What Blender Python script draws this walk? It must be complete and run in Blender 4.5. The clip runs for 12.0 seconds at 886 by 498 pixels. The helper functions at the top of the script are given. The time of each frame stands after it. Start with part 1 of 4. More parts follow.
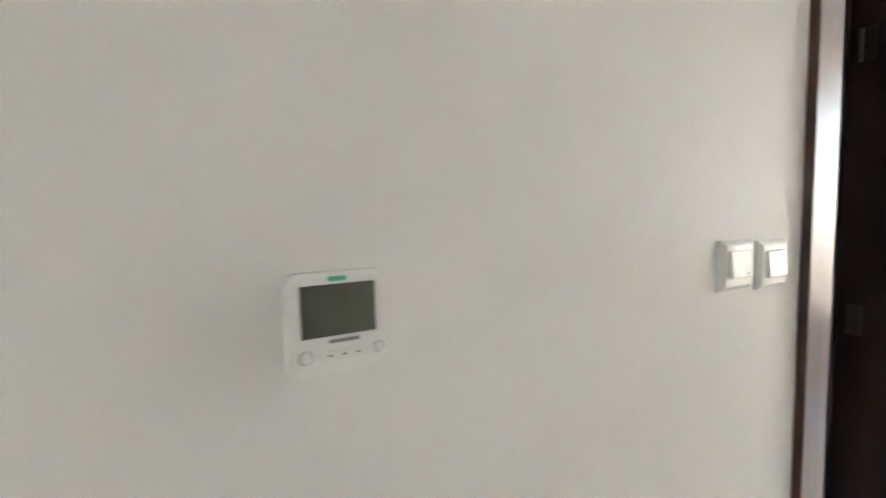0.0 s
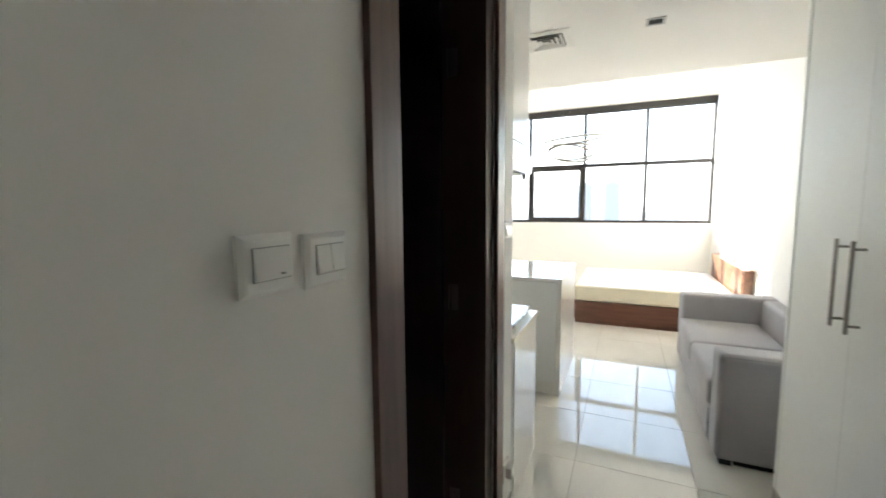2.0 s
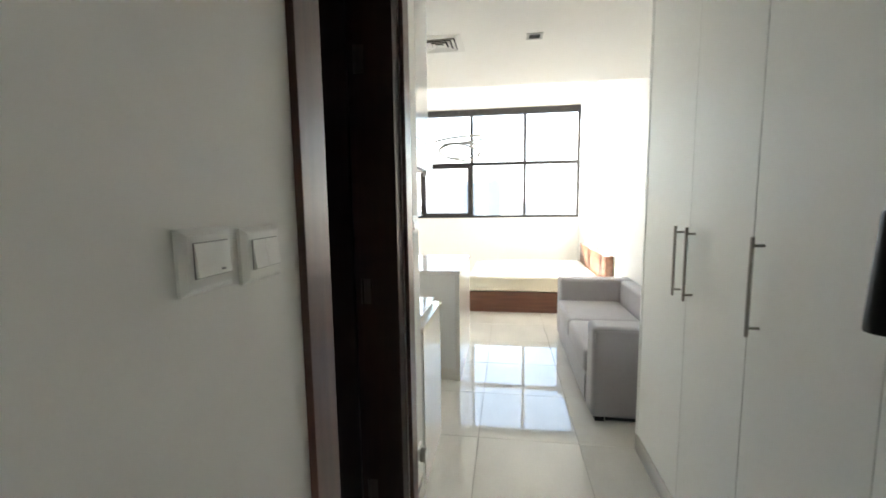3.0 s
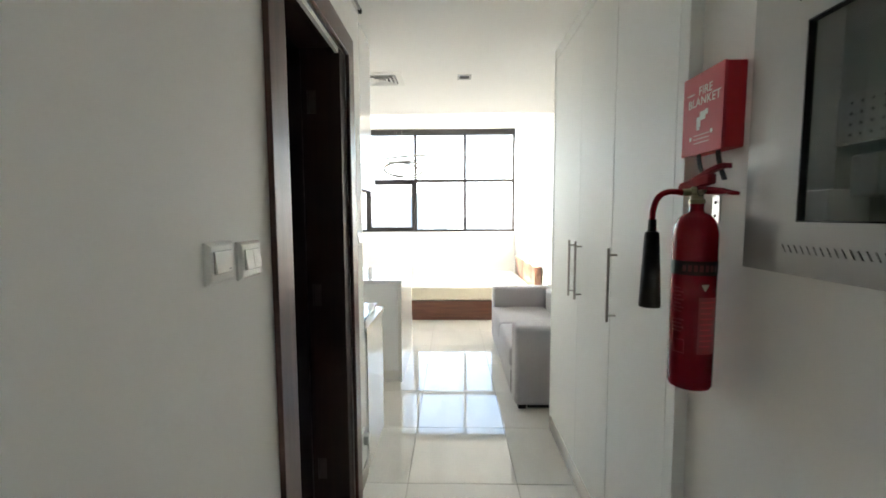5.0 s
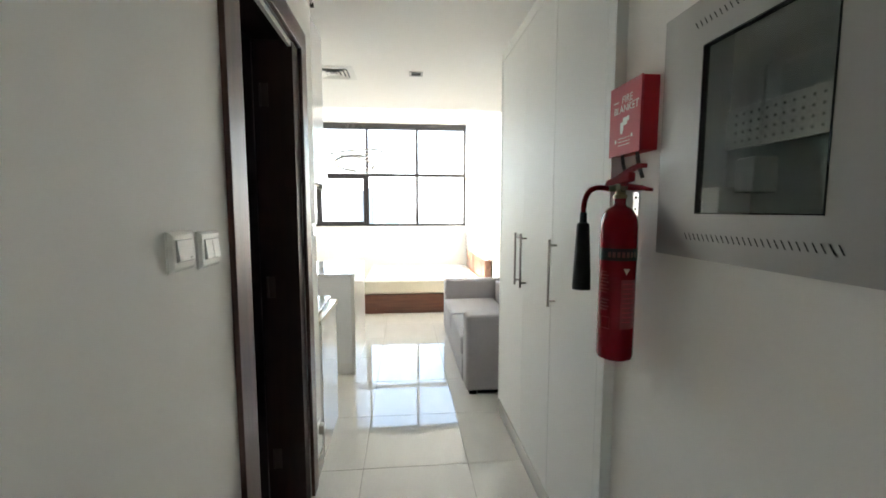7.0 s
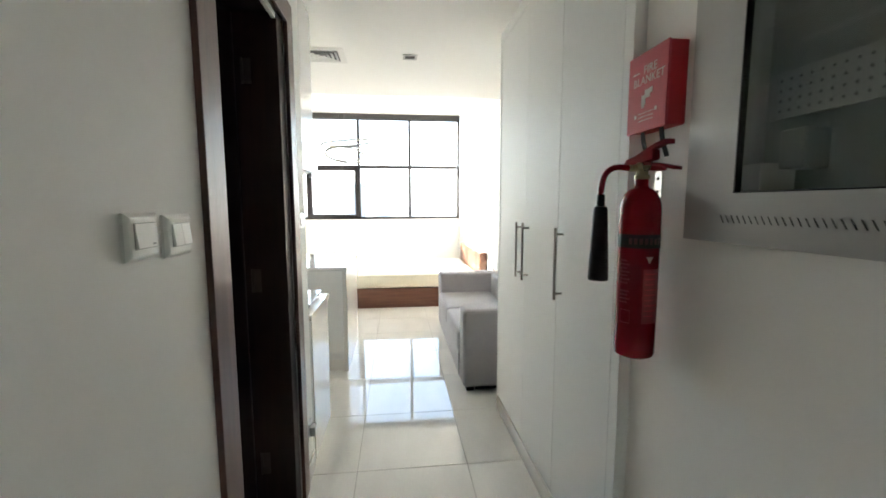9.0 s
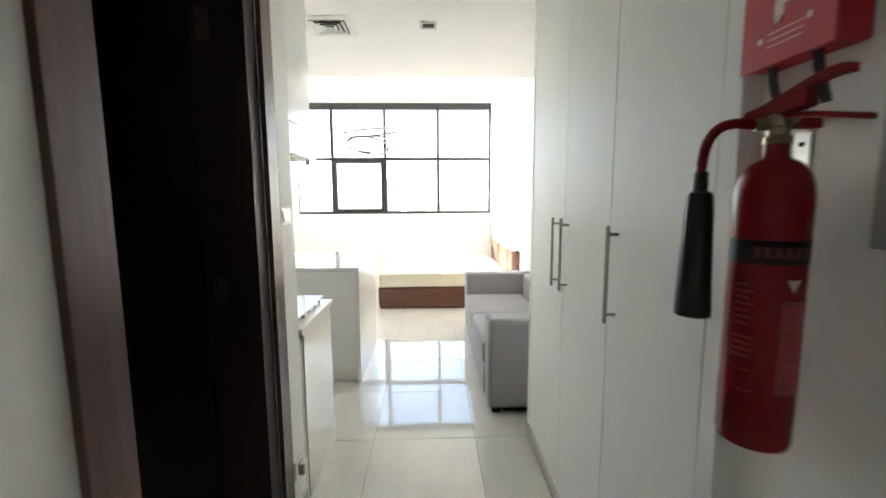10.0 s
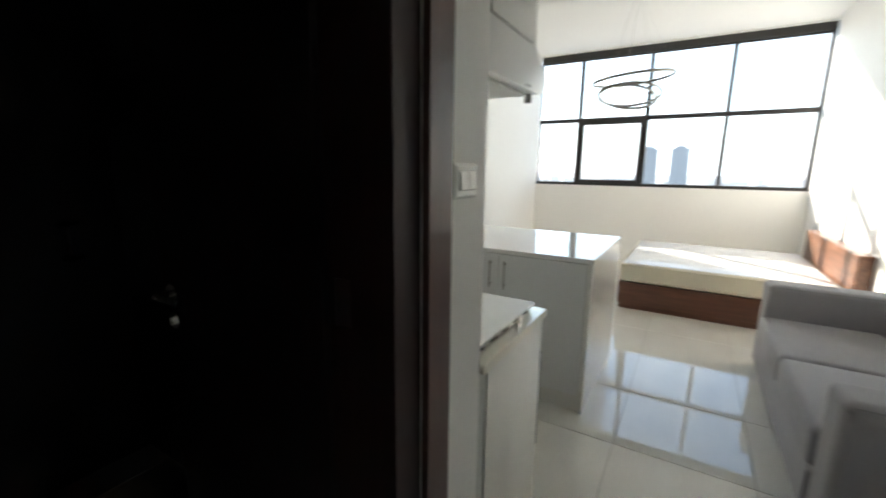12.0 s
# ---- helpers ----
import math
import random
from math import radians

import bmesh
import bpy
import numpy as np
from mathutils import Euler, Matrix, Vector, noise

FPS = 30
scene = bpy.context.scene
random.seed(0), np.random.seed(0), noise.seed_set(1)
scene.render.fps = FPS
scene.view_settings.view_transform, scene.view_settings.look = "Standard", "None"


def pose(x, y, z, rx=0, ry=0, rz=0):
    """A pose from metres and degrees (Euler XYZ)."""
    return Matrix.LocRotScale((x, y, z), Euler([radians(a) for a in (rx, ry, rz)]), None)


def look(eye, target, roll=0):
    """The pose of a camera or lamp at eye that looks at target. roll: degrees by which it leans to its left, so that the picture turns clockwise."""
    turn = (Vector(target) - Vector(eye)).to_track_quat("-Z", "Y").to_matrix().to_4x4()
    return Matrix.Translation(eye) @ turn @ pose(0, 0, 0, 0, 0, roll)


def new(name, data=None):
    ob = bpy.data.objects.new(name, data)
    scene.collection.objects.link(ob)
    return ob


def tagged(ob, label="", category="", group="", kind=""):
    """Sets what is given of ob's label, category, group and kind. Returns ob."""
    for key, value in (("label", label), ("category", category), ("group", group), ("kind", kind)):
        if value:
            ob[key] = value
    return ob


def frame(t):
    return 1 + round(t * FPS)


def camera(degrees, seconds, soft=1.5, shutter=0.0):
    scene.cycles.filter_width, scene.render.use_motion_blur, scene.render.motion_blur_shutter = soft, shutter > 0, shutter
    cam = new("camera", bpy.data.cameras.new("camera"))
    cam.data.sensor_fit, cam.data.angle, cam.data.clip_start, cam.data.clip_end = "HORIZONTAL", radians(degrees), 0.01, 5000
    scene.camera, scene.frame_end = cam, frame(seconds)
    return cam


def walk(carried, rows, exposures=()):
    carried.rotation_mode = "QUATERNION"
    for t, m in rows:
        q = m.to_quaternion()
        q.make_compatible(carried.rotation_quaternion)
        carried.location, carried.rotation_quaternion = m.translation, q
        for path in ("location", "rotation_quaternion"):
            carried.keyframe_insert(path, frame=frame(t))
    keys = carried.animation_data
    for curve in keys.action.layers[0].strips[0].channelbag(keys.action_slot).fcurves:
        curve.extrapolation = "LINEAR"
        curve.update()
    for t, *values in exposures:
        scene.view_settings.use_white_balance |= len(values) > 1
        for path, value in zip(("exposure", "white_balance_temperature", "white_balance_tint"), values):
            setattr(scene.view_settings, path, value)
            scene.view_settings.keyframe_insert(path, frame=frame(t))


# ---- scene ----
cam = camera(94.1, 12.0, 1.7, 0.4)
PATH = [
    (0, (-0.541, 0.228, 1.472), (0.42, 1.976, 1.324), -1.4),
    (0.5, (-0.448, 0.226, 1.476), (0.767, 1.804, 1.294), -0.7),
    (1, (-0.34, 0.187, 1.464), (1.105, 1.56, 1.294), -0.9),
    (1.5, (-0.235, 0.151, 1.459), (1.419, 1.258, 1.268), -0.5),
    (2, (-0.187, 0.144, 1.459), (1.632, 0.95, 1.253), -0.5),
    (2.5, (-0.221, 0.178, 1.46), (1.698, 0.698, 1.244), -0.7),
    (3, (-0.261, 0.202, 1.453), (1.703, 0.504, 1.227), -0.8),
    (3.5, (-0.306, 0.165, 1.457), (1.673, 0.338, 1.231), -0.8),
    (5.5, (-0.69, 0.116, 1.479), (1.304, 0.145, 1.328), -0.2),
    (6, (-0.721, 0.116, 1.477), (1.273, 0.121, 1.331), -0.2),
    (6.5, (-0.721, 0.114, 1.476), (1.271, 0.042, 1.312), -0.2),
    (7, (-0.698, 0.122, 1.469), (1.285, -0.063, 1.28), -0.0),
    (9, (-0.572, 0.139, 1.438), (1.404, -0.084, 1.221), -0.1),
    (9.5, (-0.38, 0.026, 1.442), (1.602, -0.115, 1.215), -0.3),
    (10, (-0.157, 0.02, 1.422), (1.827, -0.04, 1.18), -0.3),
    (10.5, (0.093, 0.07, 1.425), (2.077, 0.098, 1.167), -0.1),
    (11, (0.318, 0.046, 1.411), (2.294, 0.179, 1.129), 0.2),
    (11.5, (0.502, 0.045, 1.404), (2.398, 0.592, 1.078), 0.3),
    (12, (0.672, 0.155, 1.382), (2.357, 1.162, 0.999), 0.7),
]
walk(cam, [(t, look(eye, target, roll)) for t, eye, target, roll in PATH], exposures=[(0, 5.3, 6750, 18), (0.5, 4.85, 6650, 14), (1, 4.6, 6600, 12), (1.5, 4.2, 6700, 12), (2, 3.85, 6750, 12), (2.5, 3.9, 6750, 12), (3.5, 4.05, 6700, 12), (5.5, 4.15, 6650, 12), (9, 4.15, 6650, 12), (10, 4.1, 6600, 13), (11, 3.6, 6500, 11), (12, 2.85, 6550, 11)])

# ---- light ----
scene.cycles.max_bounces, scene.cycles.diffuse_bounces, scene.cycles.glossy_bounces = 14, 10, 6
SUN_TO = Vector((0.845, 1.0, 0.445)).normalized()
world = bpy.data.worlds.new("sky")
scene.world = world
world.use_nodes = True
wn = world.node_tree.nodes
sky = wn.new("ShaderNodeTexSky")
sky.sky_type = "NISHITA"
sky.sun_disc = False
sky.sun_elevation = math.asin(SUN_TO.z)
sky.sun_rotation = math.atan2(SUN_TO.x, SUN_TO.y)
sky.air_density, sky.dust_density, sky.ozone_density = 1.0, 0.2, 0.6
veil = wn.new("ShaderNodeMix")
veil.data_type = "RGBA"
# haze thickens smoothly towards the horizon, all round
coord, split = wn.new("ShaderNodeTexCoord"), wn.new("ShaderNodeSeparateXYZ")
up, thick, amount = wn.new("ShaderNodeMath"), wn.new("ShaderNodeMath"), wn.new("ShaderNodeMath")
up.operation, up.use_clamp, up.inputs[0].default_value = "SUBTRACT", True, 1.0
thick.operation, thick.inputs[1].default_value = "POWER", 5.0
amount.operation, amount.inputs[1].default_value = "MULTIPLY", 0.85
for a, b in ((coord.outputs["Generated"], split.inputs[0]), (split.outputs["Z"], up.inputs[1]), (up.outputs[0], thick.inputs[0]), (thick.outputs[0], amount.inputs[0]), (amount.outputs[0], veil.inputs[0])):
    world.node_tree.links.new(a, b)
veil.inputs[7].default_value = (4.9, 5.75, 6.9, 1)
world.node_tree.links.new(sky.outputs[0], veil.inputs[6])
world.node_tree.links.new(veil.outputs[2], wn["Background"].inputs[0])
wn["Background"].inputs[1].default_value = 0.085
sun_data = bpy.data.lights.new("sun", "SUN")
sun_data.energy, sun_data.angle, sun_data.color = 2.6, radians(0.55), (1.0, 0.92, 0.80)
sun = new("sun", sun_data)
sun.matrix_world = look(SUN_TO * 40, (0, 0, 0))


# ---- materials ----
def material(name, color, rough=0.5, metal=0.0, vary=0.06, scale=3.0, bump=0.0, bump_scale=120.0, coat=0.0, stretch=(1, 1, 1), rough_vary=0.0, piece=0.0, sheen=0.0, ior=1.5):
    """A surface with slow stains, fine grain and relief at real-world size."""
    m = bpy.data.materials.new(name)
    m.use_nodes = True
    n, l = m.node_tree.nodes, m.node_tree.links
    p = n["Principled BSDF"]
    p.inputs["Metallic"].default_value = metal
    p.inputs["Roughness"].default_value = rough
    p.inputs["IOR"].default_value = ior
    p.inputs["Coat Weight"].default_value = coat
    p.inputs["Coat Roughness"].default_value = 0.06
    p.inputs["Sheen Weight"].default_value = sheen
    geo = n.new("ShaderNodeNewGeometry")
    mp = n.new("ShaderNodeMapping")
    mp.inputs["Scale"].default_value = stretch
    l.new(geo.outputs["Position"], mp.inputs["Vector"])
    big = n.new("ShaderNodeTexNoise")
    big.inputs["Scale"].default_value, big.inputs["Detail"].default_value = scale, 4
    fine = n.new("ShaderNodeTexNoise")
    fine.inputs["Scale"].default_value, fine.inputs["Detail"].default_value = scale * 14, 3
    l.new(mp.outputs[0], big.inputs["Vector"])
    l.new(mp.outputs[0], fine.inputs["Vector"])
    both = n.new("ShaderNodeMath")
    both.operation = "MULTIPLY_ADD"
    both.inputs[1].default_value = 0.4
    l.new(fine.outputs["Fac"], both.inputs[0])
    l.new(big.outputs["Fac"], both.inputs[2])
    ramp = n.new("ShaderNodeMapRange")
    ramp.inputs["From Min"].default_value, ramp.inputs["From Max"].default_value = 0.45, 0.95
    ramp.inputs["To Min"].default_value, ramp.inputs["To Max"].default_value = 1 - vary, 1 + vary
    l.new(both.outputs[0], ramp.inputs["Value"])
    value = ramp.outputs[0]
    if piece:
        info = n.new("ShaderNodeObjectInfo")
        pr = n.new("ShaderNodeMapRange")
        pr.inputs["To Min"].default_value, pr.inputs["To Max"].default_value = 1 - piece, 1 + piece
        l.new(info.outputs["Random"], pr.inputs["Value"])
        mul = n.new("ShaderNodeMath")
        mul.operation = "MULTIPLY"
        l.new(value, mul.inputs[0])
        l.new(pr.outputs[0], mul.inputs[1])
        value = mul.outputs[0]
    vm = n.new("ShaderNodeVectorMath")
    vm.operation = "SCALE"
    vm.inputs[0].default_value = color
    l.new(value, vm.inputs["Scale"])
    l.new(vm.outputs[0], p.inputs["Base Color"])
    if rough_vary:
        rr = n.new("ShaderNodeMapRange")
        rr.inputs["From Min"].default_value, rr.inputs["From Max"].default_value = 0.3, 0.7
        rr.inputs["To Min"].default_value, rr.inputs["To Max"].default_value = max(0.01, rough - rough_vary), rough + rough_vary
        l.new(big.outputs["Fac"], rr.inputs["Value"])
        l.new(rr.outputs[0], p.inputs["Roughness"])
    if bump:
        bn = n.new("ShaderNodeTexNoise")
        bn.inputs["Scale"].default_value, bn.inputs["Detail"].default_value = bump_scale, 3
        l.new(mp.outputs[0], bn.inputs["Vector"])
        b = n.new("ShaderNodeBump")
        b.inputs["Strength"].default_value, b.inputs["Distance"].default_value = bump, 0.002
        l.new(bn.outputs["Fac"], b.inputs["Height"])
        l.new(b.outputs[0], p.inputs["Normal"])
    return m


def wood(name, dark, light, rough=0.4, stretch=(1, 14, 14), coat=0.0, scale=2.2):
    """Straight-grained wood; the grain runs along the axis with the smallest stretch."""
    m = material(name, light, rough, 0, 0.1, scale, 0.15, 60, coat, stretch)
    n, l = m.node_tree.nodes, m.node_tree.links
    p = n["Principled BSDF"]
    geo = n["Geometry"]
    mp = n.new("ShaderNodeMapping")
    mp.inputs["Scale"].default_value = stretch
    l.new(geo.outputs["Position"], mp.inputs["Vector"])
    noi = n.new("ShaderNodeTexNoise")
    noi.inputs["Scale"].default_value, noi.inputs["Detail"].default_value, noi.inputs["Distortion"].default_value = scale, 6, 0.6
    l.new(mp.outputs[0], noi.inputs["Vector"])
    cr = n.new("ShaderNodeValToRGB")
    cr.color_ramp.elements[0].color, cr.color_ramp.elements[0].position = (*dark, 1), 0.32
    cr.color_ramp.elements[1].color, cr.color_ramp.elements[1].position = (*light, 1), 0.7
    l.new(noi.outputs["Fac"], cr.inputs[0])
    l.new(cr.outputs[0], p.inputs["Base Color"])
    return m


def pane_glass(name, tint=(0.96, 0.98, 0.98)):
    """Clear flat glass: light goes straight through, the rest is mirrored by Fresnel."""
    m = bpy.data.materials.new(name)
    m.use_nodes = True
    n, l = m.node_tree.nodes, m.node_tree.links
    n.remove(n["Principled BSDF"])
    tr, gl, mx = n.new("ShaderNodeBsdfTransparent"), n.new("ShaderNodeBsdfGlossy"), n.new("ShaderNodeMixShader")
    lw, pw, fr = n.new("ShaderNodeLayerWeight"), n.new("ShaderNodeMath"), n.new("ShaderNodeMath")
    lw.inputs["Blend"].default_value = 0.5
    pw.operation, fr.operation = "POWER", "MULTIPLY_ADD"
    pw.inputs[1].default_value, fr.inputs[1].default_value, fr.inputs[2].default_value = 5, 0.9, 0.035
    l.new(lw.outputs["Facing"], pw.inputs[0])
    l.new(pw.outputs[0], fr.inputs[0])
    tr.inputs[0].default_value = (*tint, 1)
    gl.inputs["Roughness"].default_value = 0.01
    l.new(fr.outputs[0], mx.inputs[0])
    l.new(tr.outputs[0], mx.inputs[1])
    l.new(gl.outputs[0], mx.inputs[2])
    l.new(mx.outputs[0], n["Material Output"].inputs[0])
    return m


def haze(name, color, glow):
    """A far surface; the bright hazy air before it is painted on as emission."""
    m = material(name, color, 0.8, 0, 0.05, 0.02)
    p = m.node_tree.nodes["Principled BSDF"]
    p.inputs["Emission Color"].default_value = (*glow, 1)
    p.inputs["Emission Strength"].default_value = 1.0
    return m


WALL = material("wall_paint", (0.86, 0.848, 0.82), 0.58, 0, 0.02, 1.2, 0.06, 260, ior=1.45)
CEIL = material("ceiling_paint", (0.86, 0.85, 0.825), 0.7, 0, 0.015, 1.0, 0.05, 240)
TILE = material("polished_porcelain", (0.67, 0.655, 0.61), 0.035, 0, 0.05, 2.5, 0, 1, 0, (1, 2.5, 1), 0.015, 0.03, ior=1.65)
GROUT = material("grout", (0.38, 0.36, 0.33), 0.8, 0, 0.15, 6)
SKIRT = material("skirting_tile", (0.60, 0.585, 0.545), 0.12, 0, 0.04, 2.5, piece=0.03)
FRAME_WOOD = wood("dark_veneer", (0.058, 0.024, 0.019), (0.110, 0.048, 0.039), 0.36, (14, 14, 1))
# Leaf and jamb: darker copies of the frame veneer, doorway shade in the colour.
LEAF_SHADE_WOOD = wood("shaded_door_veneer", (0.014, 0.009, 0.010), (0.024, 0.014, 0.015), 0.4, (14, 14, 1))
JAMB_SHADE_WOOD = wood("shaded_jamb_veneer", (0.020, 0.008, 0.008), (0.036, 0.014, 0.013), 0.5, (14, 14, 1))
BED_WOOD = wood("walnut_veneer", (0.095, 0.036, 0.021), (0.165, 0.068, 0.039), 0.35, (12, 1, 14))
HEAD_WOOD = wood("walnut_headboard", (0.10, 0.038, 0.020), (0.24, 0.105, 0.058), 0.33, (1, 12, 14))
LACQUER = material("white_lacquer", (0.83, 0.84, 0.82), 0.5, 0, 0.012, 1.5, 0.02, 90, ior=1.33)
LACQUER_EDGE = material("door_edge_banding", (0.55, 0.56, 0.53), 0.4, 0, 0.03, 4)
GAP = material("gap_shade_dark", (0.10, 0.10, 0.095), 0.8, 0, 0.1, 8)
KITCHEN = material("white_gloss_laminate", (0.80, 0.80, 0.79), 0.16, 0, 0.012, 1.5)
KITCHEN_SIDE = material("white_gloss_panel", (0.78, 0.76, 0.72), 0.14, 0, 0.015, 1.5)
STONE = material("white_quartz", (0.80, 0.79, 0.765), 0.08, 0, 0.03, 30, rough_vary=0.02)
BULLNOSE = material("cream_worktop_edge", (0.80, 0.76, 0.67), 0.15, 0, 0.02, 20)
STEEL = material("brushed_steel", (0.38, 0.36, 0.335), 0.32, 1.0, 0.05, 20, 0.05, 300, stretch=(1, 1, 0.1))
CHROME = material("chrome", (0.75, 0.75, 0.76), 0.10, 1.0, 0.02, 20)
NICKEL = material("dark_nickel", (0.12, 0.105, 0.098), 0.35, 0.9, 0.05, 20)
ZINC = material("bright_zinc", (0.80, 0.81, 0.82), 0.28, 1.0, 0.03, 30)
BRASS = material("brass", (0.30, 0.25, 0.16), 0.35, 1.0, 0.12, 40)
PLASTIC = material("white_plastic", (0.88, 0.875, 0.85), 0.32, 0, 0.01, 12)
PLASTIC_BTN = material("white_plastic_key", (0.89, 0.885, 0.86), 0.25, 0, 0.01, 12)
GREY_PLASTIC = material("grey_plastic", (0.33, 0.33, 0.32), 0.45, 0, 0.04, 12)
LCD = material("lcd_glass", (0.075, 0.085, 0.065), 0.08, 0, 0.08, 25)
GREEN = material("green_film", (0.05, 0.42, 0.24), 0.35, 0, 0.1, 60)
MARK = material("grey_print_and_groove_shade", (0.25, 0.25, 0.25), 0.5, 0, 0.05, 60)
RED_PAINT = material("red_enamel", (0.19, 0.005, 0.011), 0.22, 0, 0.06, 6, 0.02, 60, 0.0, ior=1.3)
RED_LEVER = material("red_powder_coat", (0.22, 0.010, 0.015), 0.6, 0, 0.06, 9, 0.05, 200, ior=1.3)
RED_PLASTIC = material("red_plastic", (0.50, 0.02, 0.03), 0.5, 0, 0.05, 8, 0.05, 200)
RED_FACE = material("red_printed_face", (0.52, 0.06, 0.075), 0.6, 0, 0.05, 8)
RED_LABEL = material("red_sticker", (0.30, 0.035, 0.04), 0.35, 0, 0.05, 30)
PALE_PRINT = material("pale_print", (0.72, 0.60, 0.56), 0.45, 0, 0.05, 60)
BLACK = material("black_plastic", (0.009, 0.009, 0.010), 0.5, 0, 0.15, 12, ior=1.35)
BLACK_LABEL = material("black_sticker", (0.016, 0.009, 0.009), 0.5, 0, 0.1, 20, ior=1.3)
BAND_PRINT = material("dark_red_print", (0.14, 0.03, 0.03), 0.4, 0, 0.05, 20)
STRAP = material("black_webbing", (0.014, 0.014, 0.015), 0.8, 0, 0.2, 90, 0.3, 500)
GREY_METAL = material("grey_powder_coat", (0.42, 0.42, 0.405), 0.34, 0.25, 0.02, 3, 0.05, 500)
# Near-black colour stands in for shade inside slots, vent throat and spotlight.
SLOT_SHADE = material("slot_shade", (0.035, 0.035, 0.035), 0.8, 0, 0.1, 20)
BOX_INSIDE = material("enclosure_paint", (0.62, 0.65, 0.63), 0.5, 0, 0.04, 4)
BOX_PLATE = material("galvanised_plate", (0.68, 0.69, 0.67), 0.4, 0.3, 0.05, 9)
SOFA_FABRIC = material("grey_weave", (0.36, 0.345, 0.355), 0.85, 0, 0.05, 5, 0.35, 700, sheen=0.25)
SOFA_PIPING = material("grey_piping", (0.29, 0.28, 0.285), 0.85, 0, 0.06, 20, 0.3, 700)
MATTRESS_TOP = material("mattress_cover_in_plastic", (0.80, 0.80, 0.80), 0.22, 0, 0.03, 6, 0.5, 9)
MATTRESS_SIDE = material("cream_ticking", (0.70, 0.64, 0.50), 0.35, 0, 0.05, 6, 0.4, 14)
ALU = material("dark_bronze_aluminium", (0.045, 0.042, 0.042), 0.38, 0.4, 0.06, 5)
GLASS = pane_glass("window_glass")
COVER_GLASS = pane_glass("enclosure_glass", (0.90, 0.92, 0.91))
HOB_GLASS = material("white_tempered_glass", (0.70, 0.72, 0.71), 0.05, 0, 0.02, 6)
VENT_METAL = material("white_vent_metal", (0.74, 0.73, 0.70), 0.4, 0, 0.03, 10)
# Near-black colour carries the gloom of the unlit bathroom.
BATH_UNLIT = material("unlit_bathroom_tile", (0.04, 0.04, 0.045), 0.4, 0, 0.1, 4)
# Emission stands in for the lit haze over towers, land and city.
TOWER = haze("haze_glow_tower", (0.16, 0.18, 0.20), (0.038, 0.043, 0.049))
TOWER_GLASS = haze("haze_glow_window", (0.12, 0.14, 0.16), (0.033, 0.038, 0.044))
LAND = haze("haze_glow_land", (0.14, 0.13, 0.12), (0.115, 0.12, 0.125))
CITY = haze("haze_glow_city", (0.14, 0.15, 0.16), (0.105, 0.112, 0.12))


# ---- mesh helpers ----
WHERE = {}


def place(ob, centre, parent):
    ob.location = centre
    WHERE[ob] = Vector(centre)
    if parent:
        ob.parent = parent
        ob.matrix_parent_inverse = Matrix.Translation(-WHERE[parent])
    return ob


def thing(name, base, label, category, group="", kind=""):
    ob = tagged(new(name), label, category, group, kind)
    ob.empty_display_size = 0.05
    return place(ob, base, None)


def part(name, bm, mat, parent=None, label="", smooth=False, kind="", category="", group="", plane=False):
    """Links a bmesh in world coordinates as one mesh object, its origin in its middle."""
    if not bm.verts:
        raise ValueError(name)
    lo = Vector([min(v.co[i] for v in bm.verts) for i in range(3)])
    hi = Vector([max(v.co[i] for v in bm.verts) for i in range(3)])
    mid = (lo + hi) / 2
    bmesh.ops.translate(bm, verts=bm.verts, vec=-mid)
    bmesh.ops.recalc_face_normals(bm, faces=bm.faces)
    me = bpy.data.meshes.new(name)
    if smooth:
        bm.normal_update()
        for f in bm.faces:
            f.smooth = True
    bm.to_mesh(me)
    bm.free()
    me.materials.append(mat)
    if smooth:
        me.set_sharp_from_angle(angle=radians(40))
    if smooth and plane:
        for f in me.polygons:
            f.use_smooth = max(abs(c) for c in f.normal) < 0.9999
    return tagged(place(new(name, me), mid, parent), label, category, group, kind)


def add_box(bm, a, b, bevel=0.0, seg=2):
    lo, hi = [min(p, q) for p, q in zip(a, b)], [max(p, q) for p, q in zip(a, b)]
    m = Matrix.LocRotScale([(p + q) / 2 for p, q in zip(lo, hi)], None, [q - p for p, q in zip(lo, hi)])
    vs = bmesh.ops.create_cube(bm, size=1, matrix=m)["verts"]
    if bevel:
        es = list({e for v in vs for e in v.link_edges})
        bmesh.ops.bevel(bm, geom=es, offset=bevel, segments=seg, affect="EDGES", profile=0.5)
    return bm


def box(name, a, b, mat, parent=None, label="", bevel=0.0, seg=2, **tags):
    return part(name, add_box(bmesh.new(), a, b, bevel, seg), mat, parent, label, bevel > 0, plane=True, **tags)


def add_rod(bm, a, b, r0, r1=None, seg=20):
    a, b = Vector(a), Vector(b)
    r1 = r0 if r1 is None else r1
    m = Matrix.Translation((a + b) / 2) @ (b - a).to_track_quat("Z", "Y").to_matrix().to_4x4()
    bmesh.ops.create_cone(bm, cap_ends=True, segments=seg, radius1=r0, radius2=r1, depth=(b - a).length, matrix=m)
    return bm


def rod(name, a, b, r0, mat, parent=None, label="", r1=None, seg=20):
    return part(name, add_rod(bmesh.new(), a, b, r0, r1, seg), mat, parent, label, True)


